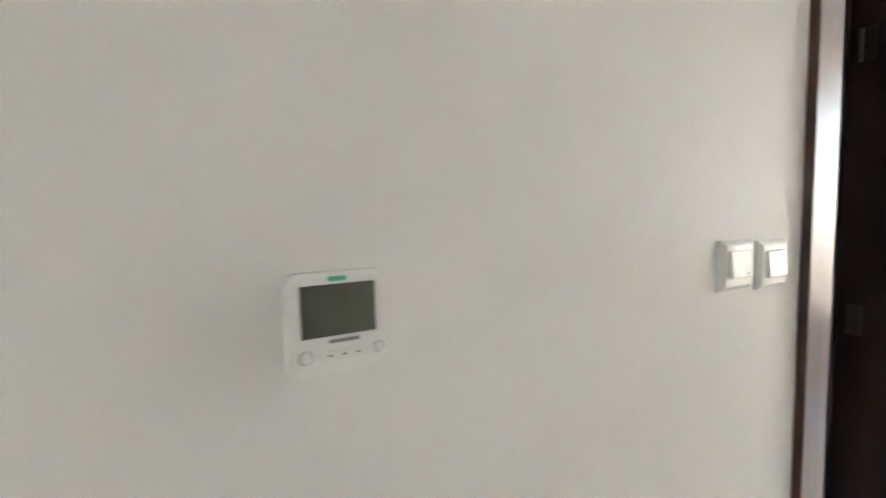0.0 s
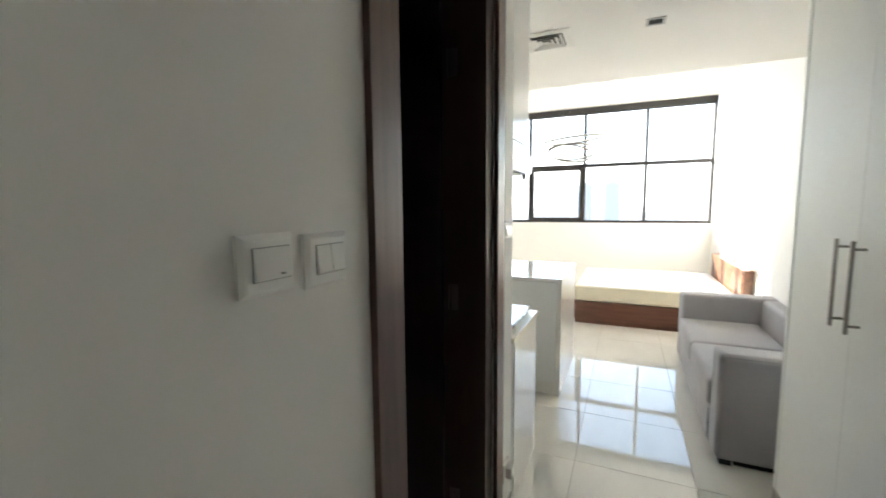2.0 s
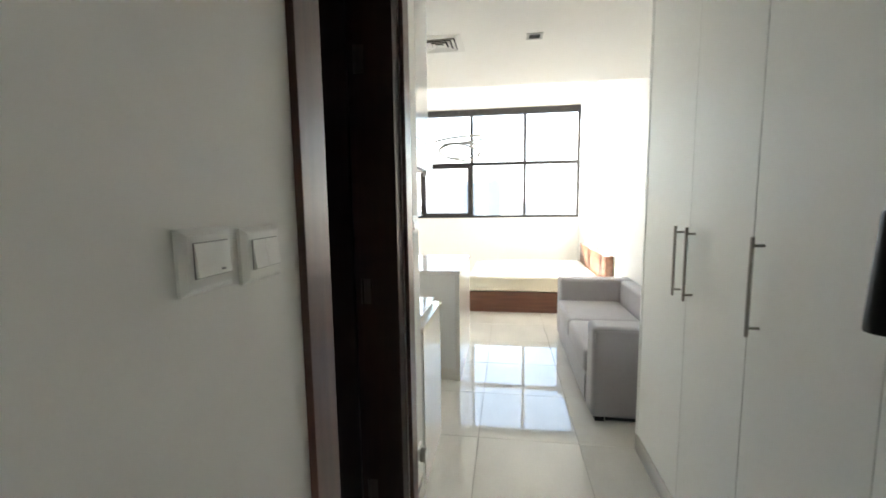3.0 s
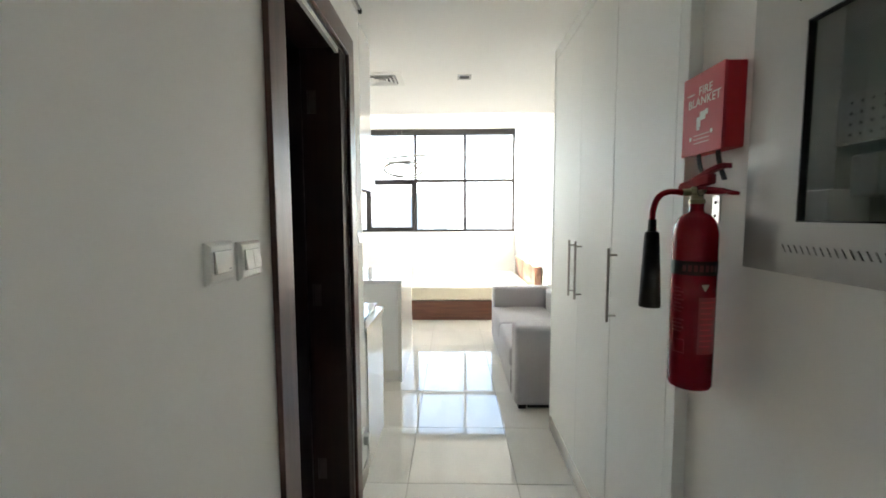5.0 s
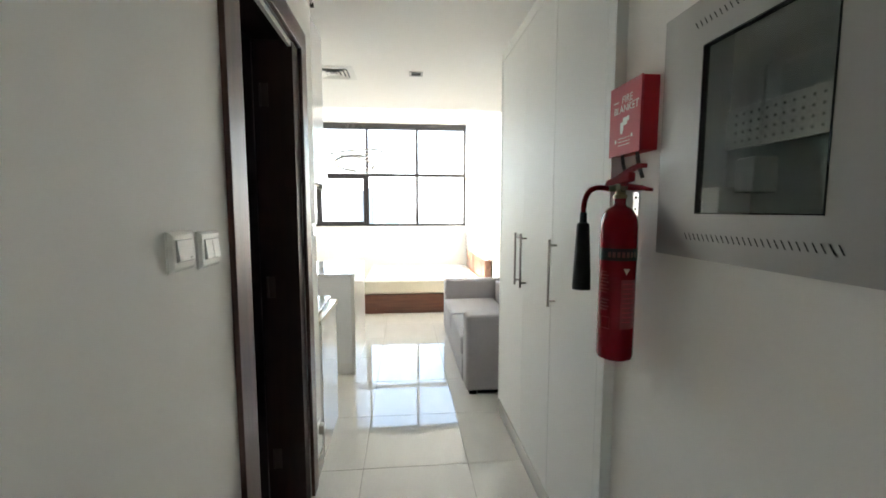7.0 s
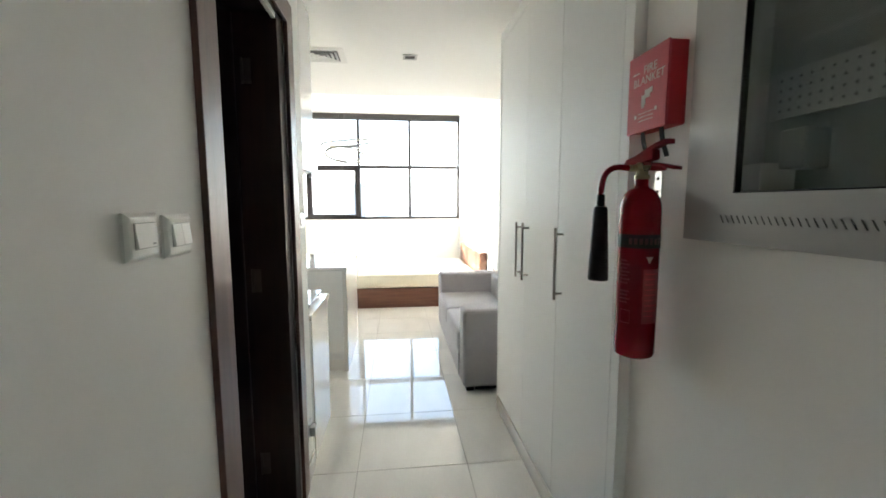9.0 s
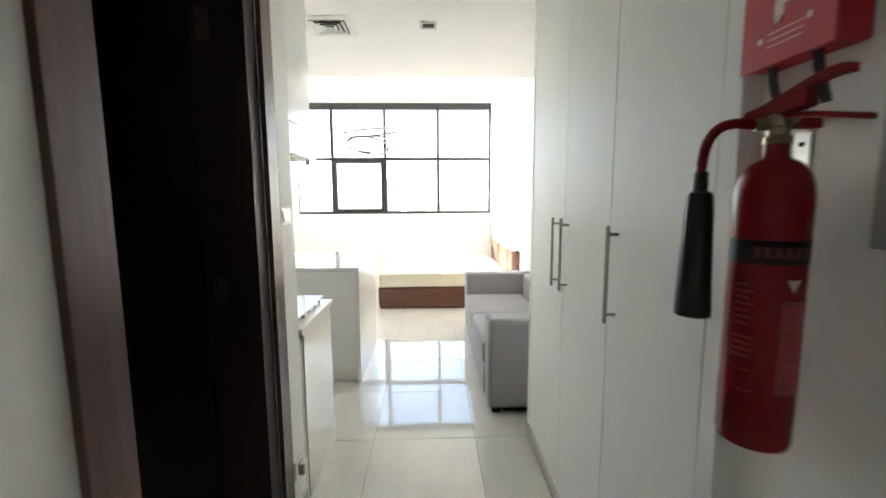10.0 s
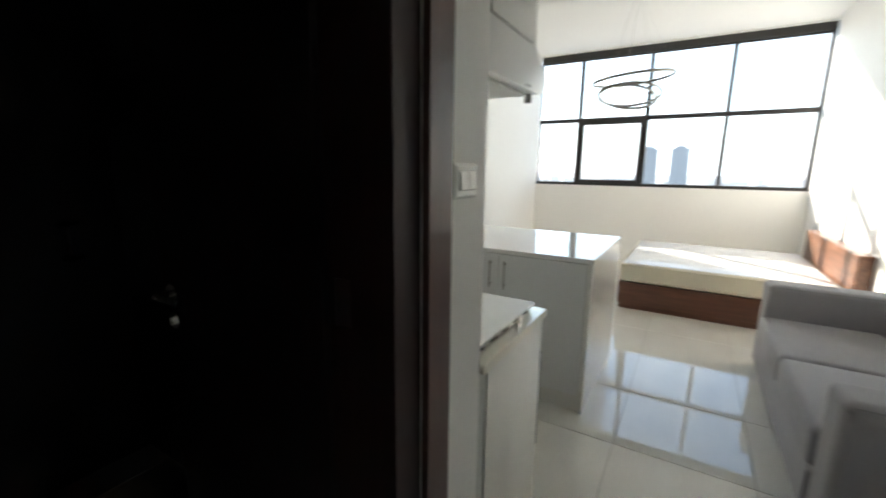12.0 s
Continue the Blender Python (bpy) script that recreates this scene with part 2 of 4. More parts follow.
def add_lathe(bm, centre, profile, seg=40):
    """A body of revolution about the vertical through centre; profile: (radius, height) pairs."""
    rings = []
    for r, z in profile:
        if r < 1e-5:
            rings.append([bm.verts.new((centre[0], centre[1], centre[2] + z))])
        else:
            rings.append([bm.verts.new((centre[0] + r * math.cos(2 * math.pi * i / seg), centre[1] + r * math.sin(2 * math.pi * i / seg), centre[2] + z)) for i in range(seg)])
    for p, q in zip(rings, rings[1:]):
        for i in range(seg):
            j = (i + 1) % seg
            if len(p) == 1:
                bm.faces.new((p[0], q[j], q[i]))
            elif len(q) == 1:
                bm.faces.new((p[i], p[j], q[0]))
            else:
                bm.faces.new((p[i], p[j], q[j], q[i]))
    return bm


def add_tube(bm, points, r, seg=12, closed=False):
    """A round tube swept along points."""
    pts = [Vector(p) for p in points]
    rings, n = [], len(pts)
    for i, p in enumerate(pts):
        if closed:
            d = pts[(i + 1) % n] - pts[i - 1]
        else:
            d = pts[min(i + 1, n - 1)] - pts[max(i - 1, 0)]
        q = d.to_track_quat("Z", "Y")
        rad = r[i] if isinstance(r, (list, tuple)) else r
        rings.append([bm.verts.new(p + q @ Vector((rad * math.cos(2 * math.pi * k / seg), rad * math.sin(2 * math.pi * k / seg), 0))) for k in range(seg)])
    pairs = list(zip(rings, rings[1:])) + ([(rings[-1], rings[0])] if closed else [])
    for a, b in pairs:
        for k in range(seg):
            bm.faces.new((a[k], a[(k + 1) % seg], b[(k + 1) % seg], b[k]))
    if not closed:
        bm.faces.new(rings[0]), bm.faces.new(rings[-1])
    return bm


def bezier(a, b, c, d, n=14):
    a, b, c, d = (Vector(p) for p in (a, b, c, d))
    return [a * (1 - t) ** 3 + 3 * b * t * (1 - t) ** 2 + 3 * c * t * t * (1 - t) + d * t ** 3 for t in (i / n for i in range(n + 1))]


def add_prism(bm, outline, lo, hi, axis):
    """An outline of (u, v) pairs pushed along an axis from lo to hi. axis x: (y, z); y: (x, z); z: (x, y)."""
    def at(u, v, w):
        return {"x": (w, u, v), "y": (u, w, v), "z": (u, v, w)}[axis]
    a = [bm.verts.new(at(u, v, lo)) for u, v in outline]
    b = [bm.verts.new(at(u, v, hi)) for u, v in outline]
    n = len(outline)
    bm.faces.new(a), bm.faces.new(b)
    for i in range(n):
        bm.faces.new((a[i], a[(i + 1) % n], b[(i + 1) % n], b[i]))
    return bm


def round_rect(u0, u1, v0, v1, r, n=6):
    out = []
    for cu, cv, s in ((u1 - r, v1 - r, 0), (u0 + r, v1 - r, 1), (u0 + r, v0 + r, 2), (u1 - r, v0 + r, 3)):
        out += [(cu + r * math.cos((s + i / n) * math.pi / 2), cv + r * math.sin((s + i / n) * math.pi / 2)) for i in range(n + 1)]
    return out


def structure(name, boxes, mat, label, category="wall"):
    bm = bmesh.new()
    for a, b in boxes:
        add_box(bm, a, b)
    return part(name, bm, mat, None, label, kind="structure", category=category)


# ---- shell ----
WL, WR, ROOM_R, ROOM_L = 0.61, -0.585, -1.10, 2.43
X0, XK, XE, XW = -1.8, 1.64, 3.78, 7.50
LOW, HIGH = 2.525, 3.15
DOOR_L, DOOR_R, DOOR_T = 0.62, 1.262, 2.215

structure("wall_corridor_left", [((X0, WL, 0), (DOOR_L - 0.03, 0.79, LOW)), ((1.352, WL, 0), (XK, 0.79, LOW)), ((DOOR_L - 0.03, WL, DOOR_T + 0.03), (1.352, 0.79, LOW))],
          WALL, "smooth off-white painted corridor wall beside the dark door")
structure("wall_kitchen_back", [((XK - 0.1, 0.79, 0), (XK, ROOM_L, LOW))], WALL, "off-white painted wall behind the kitchen units")
structure("wall_room_left", [((X0, ROOM_L, 0), (XW, ROOM_L + 0.15, HIGH + 0.1))], WALL, "off-white painted side wall reaching the window")
structure("wall_room_right", [((0.60, ROOM_R - 0.15, 0), (XW, ROOM_R, HIGH + 0.1))], WALL, "off-white painted wall crossed by sun stripes")


def wall_with_niche():
    """The corridor's right wall as one slab with a hole through it for the sunk cabinet."""
    bm = bmesh.new()
    rings = []
    for y in (WR, WR - 0.2):
        for x0, x1, z0, z1 in ((X0, 0.60, 0.0, LOW), (-0.205, 0.355, 1.375, 1.93)):
            rings.append([bm.verts.new(p) for p in ((x0, y, z0), (x1, y, z0), (x1, y, z1), (x0, y, z1))])
    for a, b in ((0, 1), (2, 3), (0, 2), (1, 3)):
        for k in range(4):
            n = (k + 1) % 4
            bm.faces.new((rings[a][k], rings[a][n], rings[b][n], rings[b][k]))
    part("wall_corridor_right", bm, WALL, None, "off-white painted wall with a sunk grey glazed cabinet", kind="structure", category="wall")


wall_with_niche()
structure("wall_return", [((0.50, ROOM_R, 0), (0.5995, WR - 0.2005, LOW))], WALL, "off-white painted return wall behind the wardrobe end")
structure("wall_back", [((X0 - 0.1, WR - 0.2, 0), (X0, ROOM_L + 0.15, LOW))], WALL, "plain off-white end wall of the corridor")
structure("wall_window", [((XW, ROOM_R - 0.15, -0.1), (XW + 0.22, ROOM_L + 0.15, 1.15)), ((XW, ROOM_R - 0.15, 3.13), (XW + 0.22, ROOM_L + 0.15, HIGH + 0.1))], WALL, "off-white painted wall under the wide window")
structure("ceiling_low", [((X0 - 0.1, ROOM_R - 0.15, LOW), (XE, ROOM_L + 0.15, LOW + 0.08)), ((XE - 0.08, ROOM_R, LOW + 0.08), (XE, ROOM_L, HIGH))], CEIL, "flat white lowered ceiling ending in a step", "ceiling")
structure("ceiling_high", [((XE - 0.08, ROOM_R - 0.15, HIGH), (XW + 0.22, ROOM_L + 0.15, HIGH + 0.1))], CEIL, "flat white raised ceiling before the window", "ceiling")
# Bathroom walls and ceiling hold the unlit room's darkness in their colour.
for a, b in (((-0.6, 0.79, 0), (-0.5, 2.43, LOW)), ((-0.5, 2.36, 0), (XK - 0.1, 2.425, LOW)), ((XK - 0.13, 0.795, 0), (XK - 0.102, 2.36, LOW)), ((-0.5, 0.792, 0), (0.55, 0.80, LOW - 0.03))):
    structure("wall_bathroom", [(a, b)], BATH_UNLIT, "tiled bathroom wall behind the door, near-black for the unlit room")
structure("ceiling_bathroom", [((-0.5, 0.801, LOW - 0.03), (XK - 0.13, 2.36, LOW - 0.004))], BATH_UNLIT, "bathroom ceiling, near-black for the unlit room", "ceiling")


# ---- window ----
def window():
    win = thing("window_1", (XW + 0.06, 0.67, 1.15), "wide dark bronze aluminium window of eight panes", "window", kind="structure")
    xa, xb = XW + 0.005, XW + 0.085
    y0, y1, z0, z1, zm = ROOM_R + 0.002, ROOM_L - 0.002, 1.152, 3.128, 2.143
    box("window_frame", (xa, y0, z0), (xb, y1, z0 + 0.045), ALU, win, bevel=0.004)
    box("window_frame", (xa, y0, z1 - 0.095), (xb, y1, z1), ALU, win, bevel=0.004)
    box("window_frame", (xa + 0.03, y0 + 0.05, z1 - 0.115), (xb - 0.01, y1 - 0.02, z1 - 0.0945), ALU, win, bevel=0.003)
    box("window_frame", (xa, y0, z0 + 0.0455), (xb, y0 + 0.05, z1 - 0.0955), ALU, win, bevel=0.004)
    box("window_frame", (xa, y1 - 0.02, z0 + 0.0455), (xb, y1, z1 - 0.0955), ALU, win, bevel=0.004)
    ys = [y0 + 0.05, -0.13, 0.835, 1.785, y1 - 0.02]
    box("transom", (xa + 0.008, y0 + 0.0505, zm - 0.03), (xb - 0.005, y1 - 0.0205, zm + 0.03), ALU, win, bevel=0.004)
    for y in ys[1:4]:
        box("mullion", (xa + 0.004, y - 0.028, z0 + 0.0455), (xb - 0.003, y + 0.028, zm - 0.0305), ALU, win, bevel=0.004)
        box("mullion", (xa + 0.004, y - 0.028, zm + 0.0305), (xb - 0.003, y + 0.028, z1 - 0.1155), ALU, win, bevel=0.004)
    for i in range(4):
        a, b = ys[i] + 0.02, ys[i + 1] - 0.02
        box("pane", (xa + 0.05, a, zm + 0.02), (xa + 0.058, b, z1 - 0.1), GLASS, win)
        if i != 2:
            box("pane", (xa + 0.05, a, z0 + 0.04), (xa + 0.058, b, zm - 0.02), GLASS, win)
    # top-hung opening sash
    a, b, lo, hi = ys[2] + 0.0285, ys[3] - 0.0285, z0 + 0.046, zm - 0.031
    bm = bmesh.new()
    for p, q in (((a, lo), (b, lo + 0.045)), ((a, hi - 0.045), (b, hi)), ((a, lo + 0.045), (a + 0.05, hi - 0.045)), ((b - 0.05, lo + 0.045), (b, hi - 0.045))):
        add_box(bm, (xa - 0.012, p[0], p[1]), (xb - 0.02, q[0], q[1]))
    sash = part("sash", bm, ALU, win, "dark opening sash")
    box("pane", (xa + 0.03, a + 0.04, lo + 0.035), (xa + 0.038, b - 0.04, hi - 0.035), GLASS, sash)
    bm = add_box(bmesh.new(), (xa - 0.03, 1.29, lo + 0.012), (xa - 0.0125, 1.39, lo + 0.035), 0.004)
    add_rod(bm, (xa - 0.024, 1.34, lo + 0.03), (xa - 0.03, 1.36, lo + 0.09), 0.008, 0.006)
    part("handle", bm, ALU, sash, "small dark handle", True)


window()


# ---- bathroom door ----
def bathroom_door():
    d = thing("door_1", (0.94, 0.70, 0), "dark-stained wooden door standing open into a dark bathroom", "door", kind="structure")
    o0, o1, top, f0, f1 = 0.497, 1.441, 2.312, 0.592, WL - 0.0005
    i0, i1 = 0.608, 1.350
    for a, b in (((o0, f0, 0), (i0, f1, top - 0.0955)), ((i1, f0, 0), (o1, f1, top - 0.0955)), ((o0, f0, top - 0.095), (o1, f1, top))):
        box("architrave", a, b, FRAME_WOOD, d, "dark brown architrave", 0.0012, 1)
    # jamb and leaf wear the veneers darkened for the shaded opening
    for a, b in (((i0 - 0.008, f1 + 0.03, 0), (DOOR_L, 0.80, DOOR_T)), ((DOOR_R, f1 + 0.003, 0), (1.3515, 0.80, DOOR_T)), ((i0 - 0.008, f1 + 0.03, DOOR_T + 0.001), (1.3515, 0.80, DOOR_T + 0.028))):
        box("jamb", a, b, JAMB_SHADE_WOOD, d, "", 0.003)
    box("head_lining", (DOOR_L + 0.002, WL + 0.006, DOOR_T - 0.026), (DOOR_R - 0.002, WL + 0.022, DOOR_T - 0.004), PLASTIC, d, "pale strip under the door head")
    leaf = box("leaf", (1.243, 0.785, 0.008), (1.283, 1.44, DOOR_T - 0.008), LEAF_SHADE_WOOD, d, "dark flush door leaf, opening's shade put into its colour", 0.002)
    for z in (1.06, 1.93, 0.22):
        bm = add_box(bmesh.new(), (1.2585, 0.722, z), (1.2605, 0.753, z + 0.10))
        add_rod(bm, (1.2585, 0.757, z), (1.2585, 0.757, z + 0.10), 0.005, seg=12)
        part("hinge", bm, NICKEL, d, "dark metal hinge", True)
    bm = add_rod(bmesh.new(), (1.243, 1.375, 1.03), (1.232, 1.375, 1.03), 0.026, seg=24)
    add_rod(bm, (1.234, 1.375, 1.03), (1.195, 1.375, 1.03), 0.009)
    add_tube(bm, bezier((1.195, 1.378, 1.03), (1.193, 1.34, 1.03), (1.195, 1.30, 1.032), (1.196, 1.262, 1.028)), 0.009)
    part("lever_handle", bm, CHROME, leaf, "chrome lever handle", True)
    bm = add_rod(bmesh.new(), (1.243, 1.375, 0.95), (1.233, 1.375, 0.95), 0.024, seg=24)
    add_box(bm, (1.222, 1.372, 0.938), (1.235, 1.378, 0.962), 0.002)
    part("thumb_turn", bm, CHROME, leaf, "chrome thumb turn", True)


bathroom_door()


def shower_mixer():
    s = thing("shower_mixer", (1.31, 2.36, 1.0), "chrome shower mixer on the dark bathroom wall", "tap")
    for z in (1.146, 1.003):
        bm = add_rod(bmesh.new(), (1.31, 2.3595, z), (1.31, 2.30, z), 0.014)
        add_rod(bm, (1.275, 2.30, z), (1.345, 2.30, z), 0.010)
        part("valve", bm, CHROME, s, "", True)
    rod("riser", (1.31, 2.33, 1.003), (1.31, 2.33, 1.146), 0.006, NICKEL, s)


shower_mixer()


# ---- corridor fittings ----
def switch(x0, x1, z0, z1, keys, marks, label):
    """A wall switch: bevelled frame, raised inner plate and rocker keys tipped outwards at the bottom."""
    y, w, h = WL, x1 - x0, z1 - z0
    s = thing("light_switch", ((x0 + x1) / 2, y, z0), label, "light switch", "wall switches")
    bm = bmesh.new()
    o = [bm.verts.new(p) for p in ((x0, y - 0.0005, z0), (x1, y - 0.0005, z0), (x1, y - 0.0005, z1), (x0, y - 0.0005, z1))]
    e = [bm.verts.new(p) for p in ((x0, y - 0.006, z0), (x1, y - 0.006, z0), (x1, y - 0.006, z1), (x0, y - 0.006, z1))]
    c = 0.007
    f = [bm.verts.new(p) for p in ((x0 + c, y - 0.0125, z0 + c), (x1 - c, y - 0.0125, z0 + c), (x1 - c, y - 0.0125, z1 - c), (x0 + c, y - 0.0125, z1 - c))]
    for p, q in ((o, e), (e, f)):
        for i in range(4):
            bm.faces.new((p[i], p[(i + 1) % 4], q[(i + 1) % 4], q[i]))
    bm.faces.new(o), bm.faces.new(f)
    bmesh.ops.bevel(bm, geom=[g for g in bm.edges if all(v in f for v in g.verts)], offset=0.0015, segments=2, affect="EDGES")
    part("frame", bm, PLASTIC, s, "", True)
    k0, k1, kz0, kz1 = x0 + 0.19 * w, x1 - 0.14 * w, z0 + 0.25 * h, z1 - 0.22 * h
    # grey sheet rimming the keys paints the shade of their groove
    box("recess", (k0 - 0.001, y - 0.0131, kz0 - 0.001), (k1 + 0.001, y - 0.0126, kz1 + 0.001), MARK, s)
    n = keys
    for i in range(n):
        a, b = k0 + (k1 - k0) * i / n + 0.0004, k0 + (k1 - k0) * (i + 1) / n - 0.0004
        bm = add_prism(bmesh.new(), [(y - 0.0132, kz0), (y - 0.0132, kz1), (y - 0.0145, kz1), (y - 0.0195, kz0 + 0.001)], a, b, "x")
        bmesh.ops.bevel(bm, geom=bm.edges[:], offset=0.0006, segments=1, affect="EDGES")
        key = part("rocker", bm, PLASTIC_BTN, s)
        if marks:
            box("indicator", (b - 0.022, y - 0.0197, kz0 + 0.006), (b - 0.014, y - 0.0184, kz0 + 0.0085), MARK, key)
    return s


switch(0.19, 0.288, 1.337, 1.423, 1, True, "white plastic one-key water heater switch with neon window")
switch(0.313, 0.416, 1.329, 1.417, 2, False, "white plastic two-key light switch beside the door frame")
switch(1.458, 1.572, 1.314, 1.395, 2, False, "white plastic two-key light switch at the wall corner")


def thermostat():
    x0, x1, z0, z1, y = -0.4945, -0.4055, 1.338, 1.428, WL
    t = thing("thermostat", ((x0 + x1) / 2, y, z0), "white plastic air-conditioning thermostat with a dark blank display", "thermostat")
    bm = add_prism(bmesh.new(), round_rect(x0 + 0.003, x1 - 0.003, z0 + 0.003, z1 - 0.003, 0.006), y - 0.012, y - 0.0005, "y")
    part("back_box", bm, PLASTIC, t, "", True)
    bm = add_prism(bmesh.new(), round_rect(x0, x1, z0, z1, 0.009), y - 0.022, y - 0.0124, "y")
    bmesh.ops.bevel(bm, geom=[e for e in bm.edges if all(abs(v.co.y - (y - 0.022)) < 1e-6 for v in e.verts)], offset=0.002, segments=3, affect="EDGES")
    part("body", bm, PLASTIC, t, "", True)
    w, h, yf = x1 - x0, z1 - z0, y - 0.022
    box("display", (x0 + 0.14 * w, yf - 0.0010, z0 + 0.37 * h), (x1 - 0.12 * w, yf + 0.001, z1 - 0.12 * h), LCD, t, "dark grey-green blank display", 0.0006)
    part("film_tab", add_prism(bmesh.new(), round_rect(x0 + 0.41 * w, x0 + 0.59 * w, z1 - 0.09 * h, z1 - 0.045 * h, 0.0015), yf - 0.0012, yf + 0.0005, "y"), GREEN, t, "green film tab")
    box("maker_plate", (x0 + 0.40 * w, yf - 0.0009, z0 + 0.30 * h), (x0 + 0.70 * w, yf + 0.0005, z0 + 0.335 * h), MARK, t, "grey printed bar")
    for cx, r in ((0.17, 0.0058), (0.90, 0.0050)):
        # thin greyer ring paints the shadow round each button
        rod("button_shade_ring", (x0 + cx * w, yf + 0.001, z0 + 0.19 * h), (x0 + cx * w, yf - 0.0006, z0 + 0.19 * h), r + 0.0006, LACQUER_EDGE, t, "", None, 24)
        rod("button", (x0 + cx * w, yf + 0.001, z0 + 0.19 * h), (x0 + cx * w, yf - 0.0035, z0 + 0.19 * h), r, PLASTIC_BTN, t, "", r * 0.8, 24)
    bm = add_prism(bmesh.new(), round_rect(x0 + 0.29 * w, x0 + 0.86 * w, z0 + 0.135 * h, z0 + 0.225 * h, 0.0035), yf - 0.0018, yf + 0.001, "y")
    bar = part("button_strip", bm, PLASTIC_BTN, t, "", True)
    for cx in (0.38, 0.52, 0.66):
        box("key_mark", (x0 + cx * w, yf - 0.0024, z0 + 0.173 * h), (x0 + (cx + 0.04) * w, yf - 0.0017, z0 + 0.190 * h), MARK, bar)


thermostat()


def lettering(body, size, where, mat, parent):
    """Writing on a face that looks towards +y; where is the middle of the line."""
    cu = bpy.data.curves.new("lettering", "FONT")
    cu.body, cu.size, cu.align_x, cu.align_y, cu.extrude = body, size, "CENTER", "CENTER", 0.0003
    cu.space_character = 1.05
    cu.materials.append(mat)
    ob = new("lettering", cu)
    ob.parent = parent
    ob.matrix_parent_inverse = Matrix.Translation(-WHERE[parent])
    ob.matrix_basis = pose(*where, 90, 0, 180)
    return ob


def fire_blanket():
    x0, x1, z0, z1, yb, yf = 0.418, 0.590, 1.637, 1.842, WR, -0.535
    b = thing("fire_blanket_box", ((x0 + x1) / 2, yb, z0), "red plastic fire blanket box with two black pull straps", "fire blanket")
    bm = add_prism(bmesh.new(), round_rect(x0, x1, z0, z1, 0.004, 3), yf + 0.0005 - 0.004, yb + 0.0005, "y")
    body = part("case", bm, RED_PLASTIC, b, "", True)
    box("front_lid", (x0 - 0.001, yf - 0.003, z0 - 0.004), (x1 + 0.001, yf + 0.004, z1 + 0.001), RED_FACE, b, "printed red front lid", 0.0025)
    mx = (x0 + x1) / 2
    yt = yf + 0.0042
    lettering("FIRE", 0.031, (mx - 0.014, yt, z1 - 0.048), PALE_PRINT, b)
    lettering("BLANKET", 0.031, (mx - 0.008, yt, z1 - 0.074), PALE_PRINT, b)
    box("print_bar", (x1 - 0.052, yf + 0.0035, z1 - 0.050), (x1 - 0.022, yf + 0.0046, z1 - 0.047), PALE_PRINT, b)
    bm = bmesh.new()
    for a, c in (((mx - 0.018, -0.122), (mx + 0.006, -0.100)), ((mx + 0.002, -0.138), (mx + 0.020, -0.112)), ((mx - 0.028, -0.112), (mx - 0.016, -0.098)), ((mx + 0.006, -0.146), (mx + 0.018, -0.136))):
        add_box(bm, (a[0], yf + 0.0036, z1 + a[1]), (c[0], yf + 0.0046, z1 + c[1]), 0.0003, 1)
    part("pictogram", bm, PALE_PRINT, b, "pale pictogram shapes")
    for px, pz in ((mx - 0.045, -0.162), (mx + 0.045, -0.170)):
        box("print_bar", (px - 0.004, yf + 0.0036, z1 + pz), (px + 0.004, yf + 0.0044, z1 + pz + 0.010), PALE_PRINT, b)
    for i in range(3):
        box("print_bar", (mx - 0.035, yf + 0.0036, z1 - 0.160 - 0.010 * i), (mx + 0.030, yf + 0.0042, z1 - 0.1585 - 0.010 * i), PALE_PRINT, b)
    for sx, dz in ((x0 + 0.045, 0.075), (x1 - 0.045, 0.075)):
        bm = bmesh.new()
        pts = bezier((sx, yf - 0.018, z0 + 0.01), (sx, yf - 0.016, z0 - 0.03), (sx - 0.006, yf - 0.03, z0 - 0.06), (sx - 0.002, yf - 0.036, z0 - dz), 10)
        wid = Vector((0.0085, 0, 0))
        thick = Vector((0, 0.0012, 0))
        rows = [[bm.verts.new(p + wid * s + thick * q) for s, q in ((-1, -1), (1, -1), (1, 1), (-1, 1))] for p in pts]
        for p, q in zip(rows, rows[1:]):
            for k in range(4):
                bm.faces.new((p[k], p[(k + 1) % 4], q[(k + 1) % 4], q[k]))
        bm.faces.new(rows[0]), bm.faces.new(rows[-1])
        part("pull_strap", bm, STRAP, b, "black webbing strap", True)


fire_blanket()


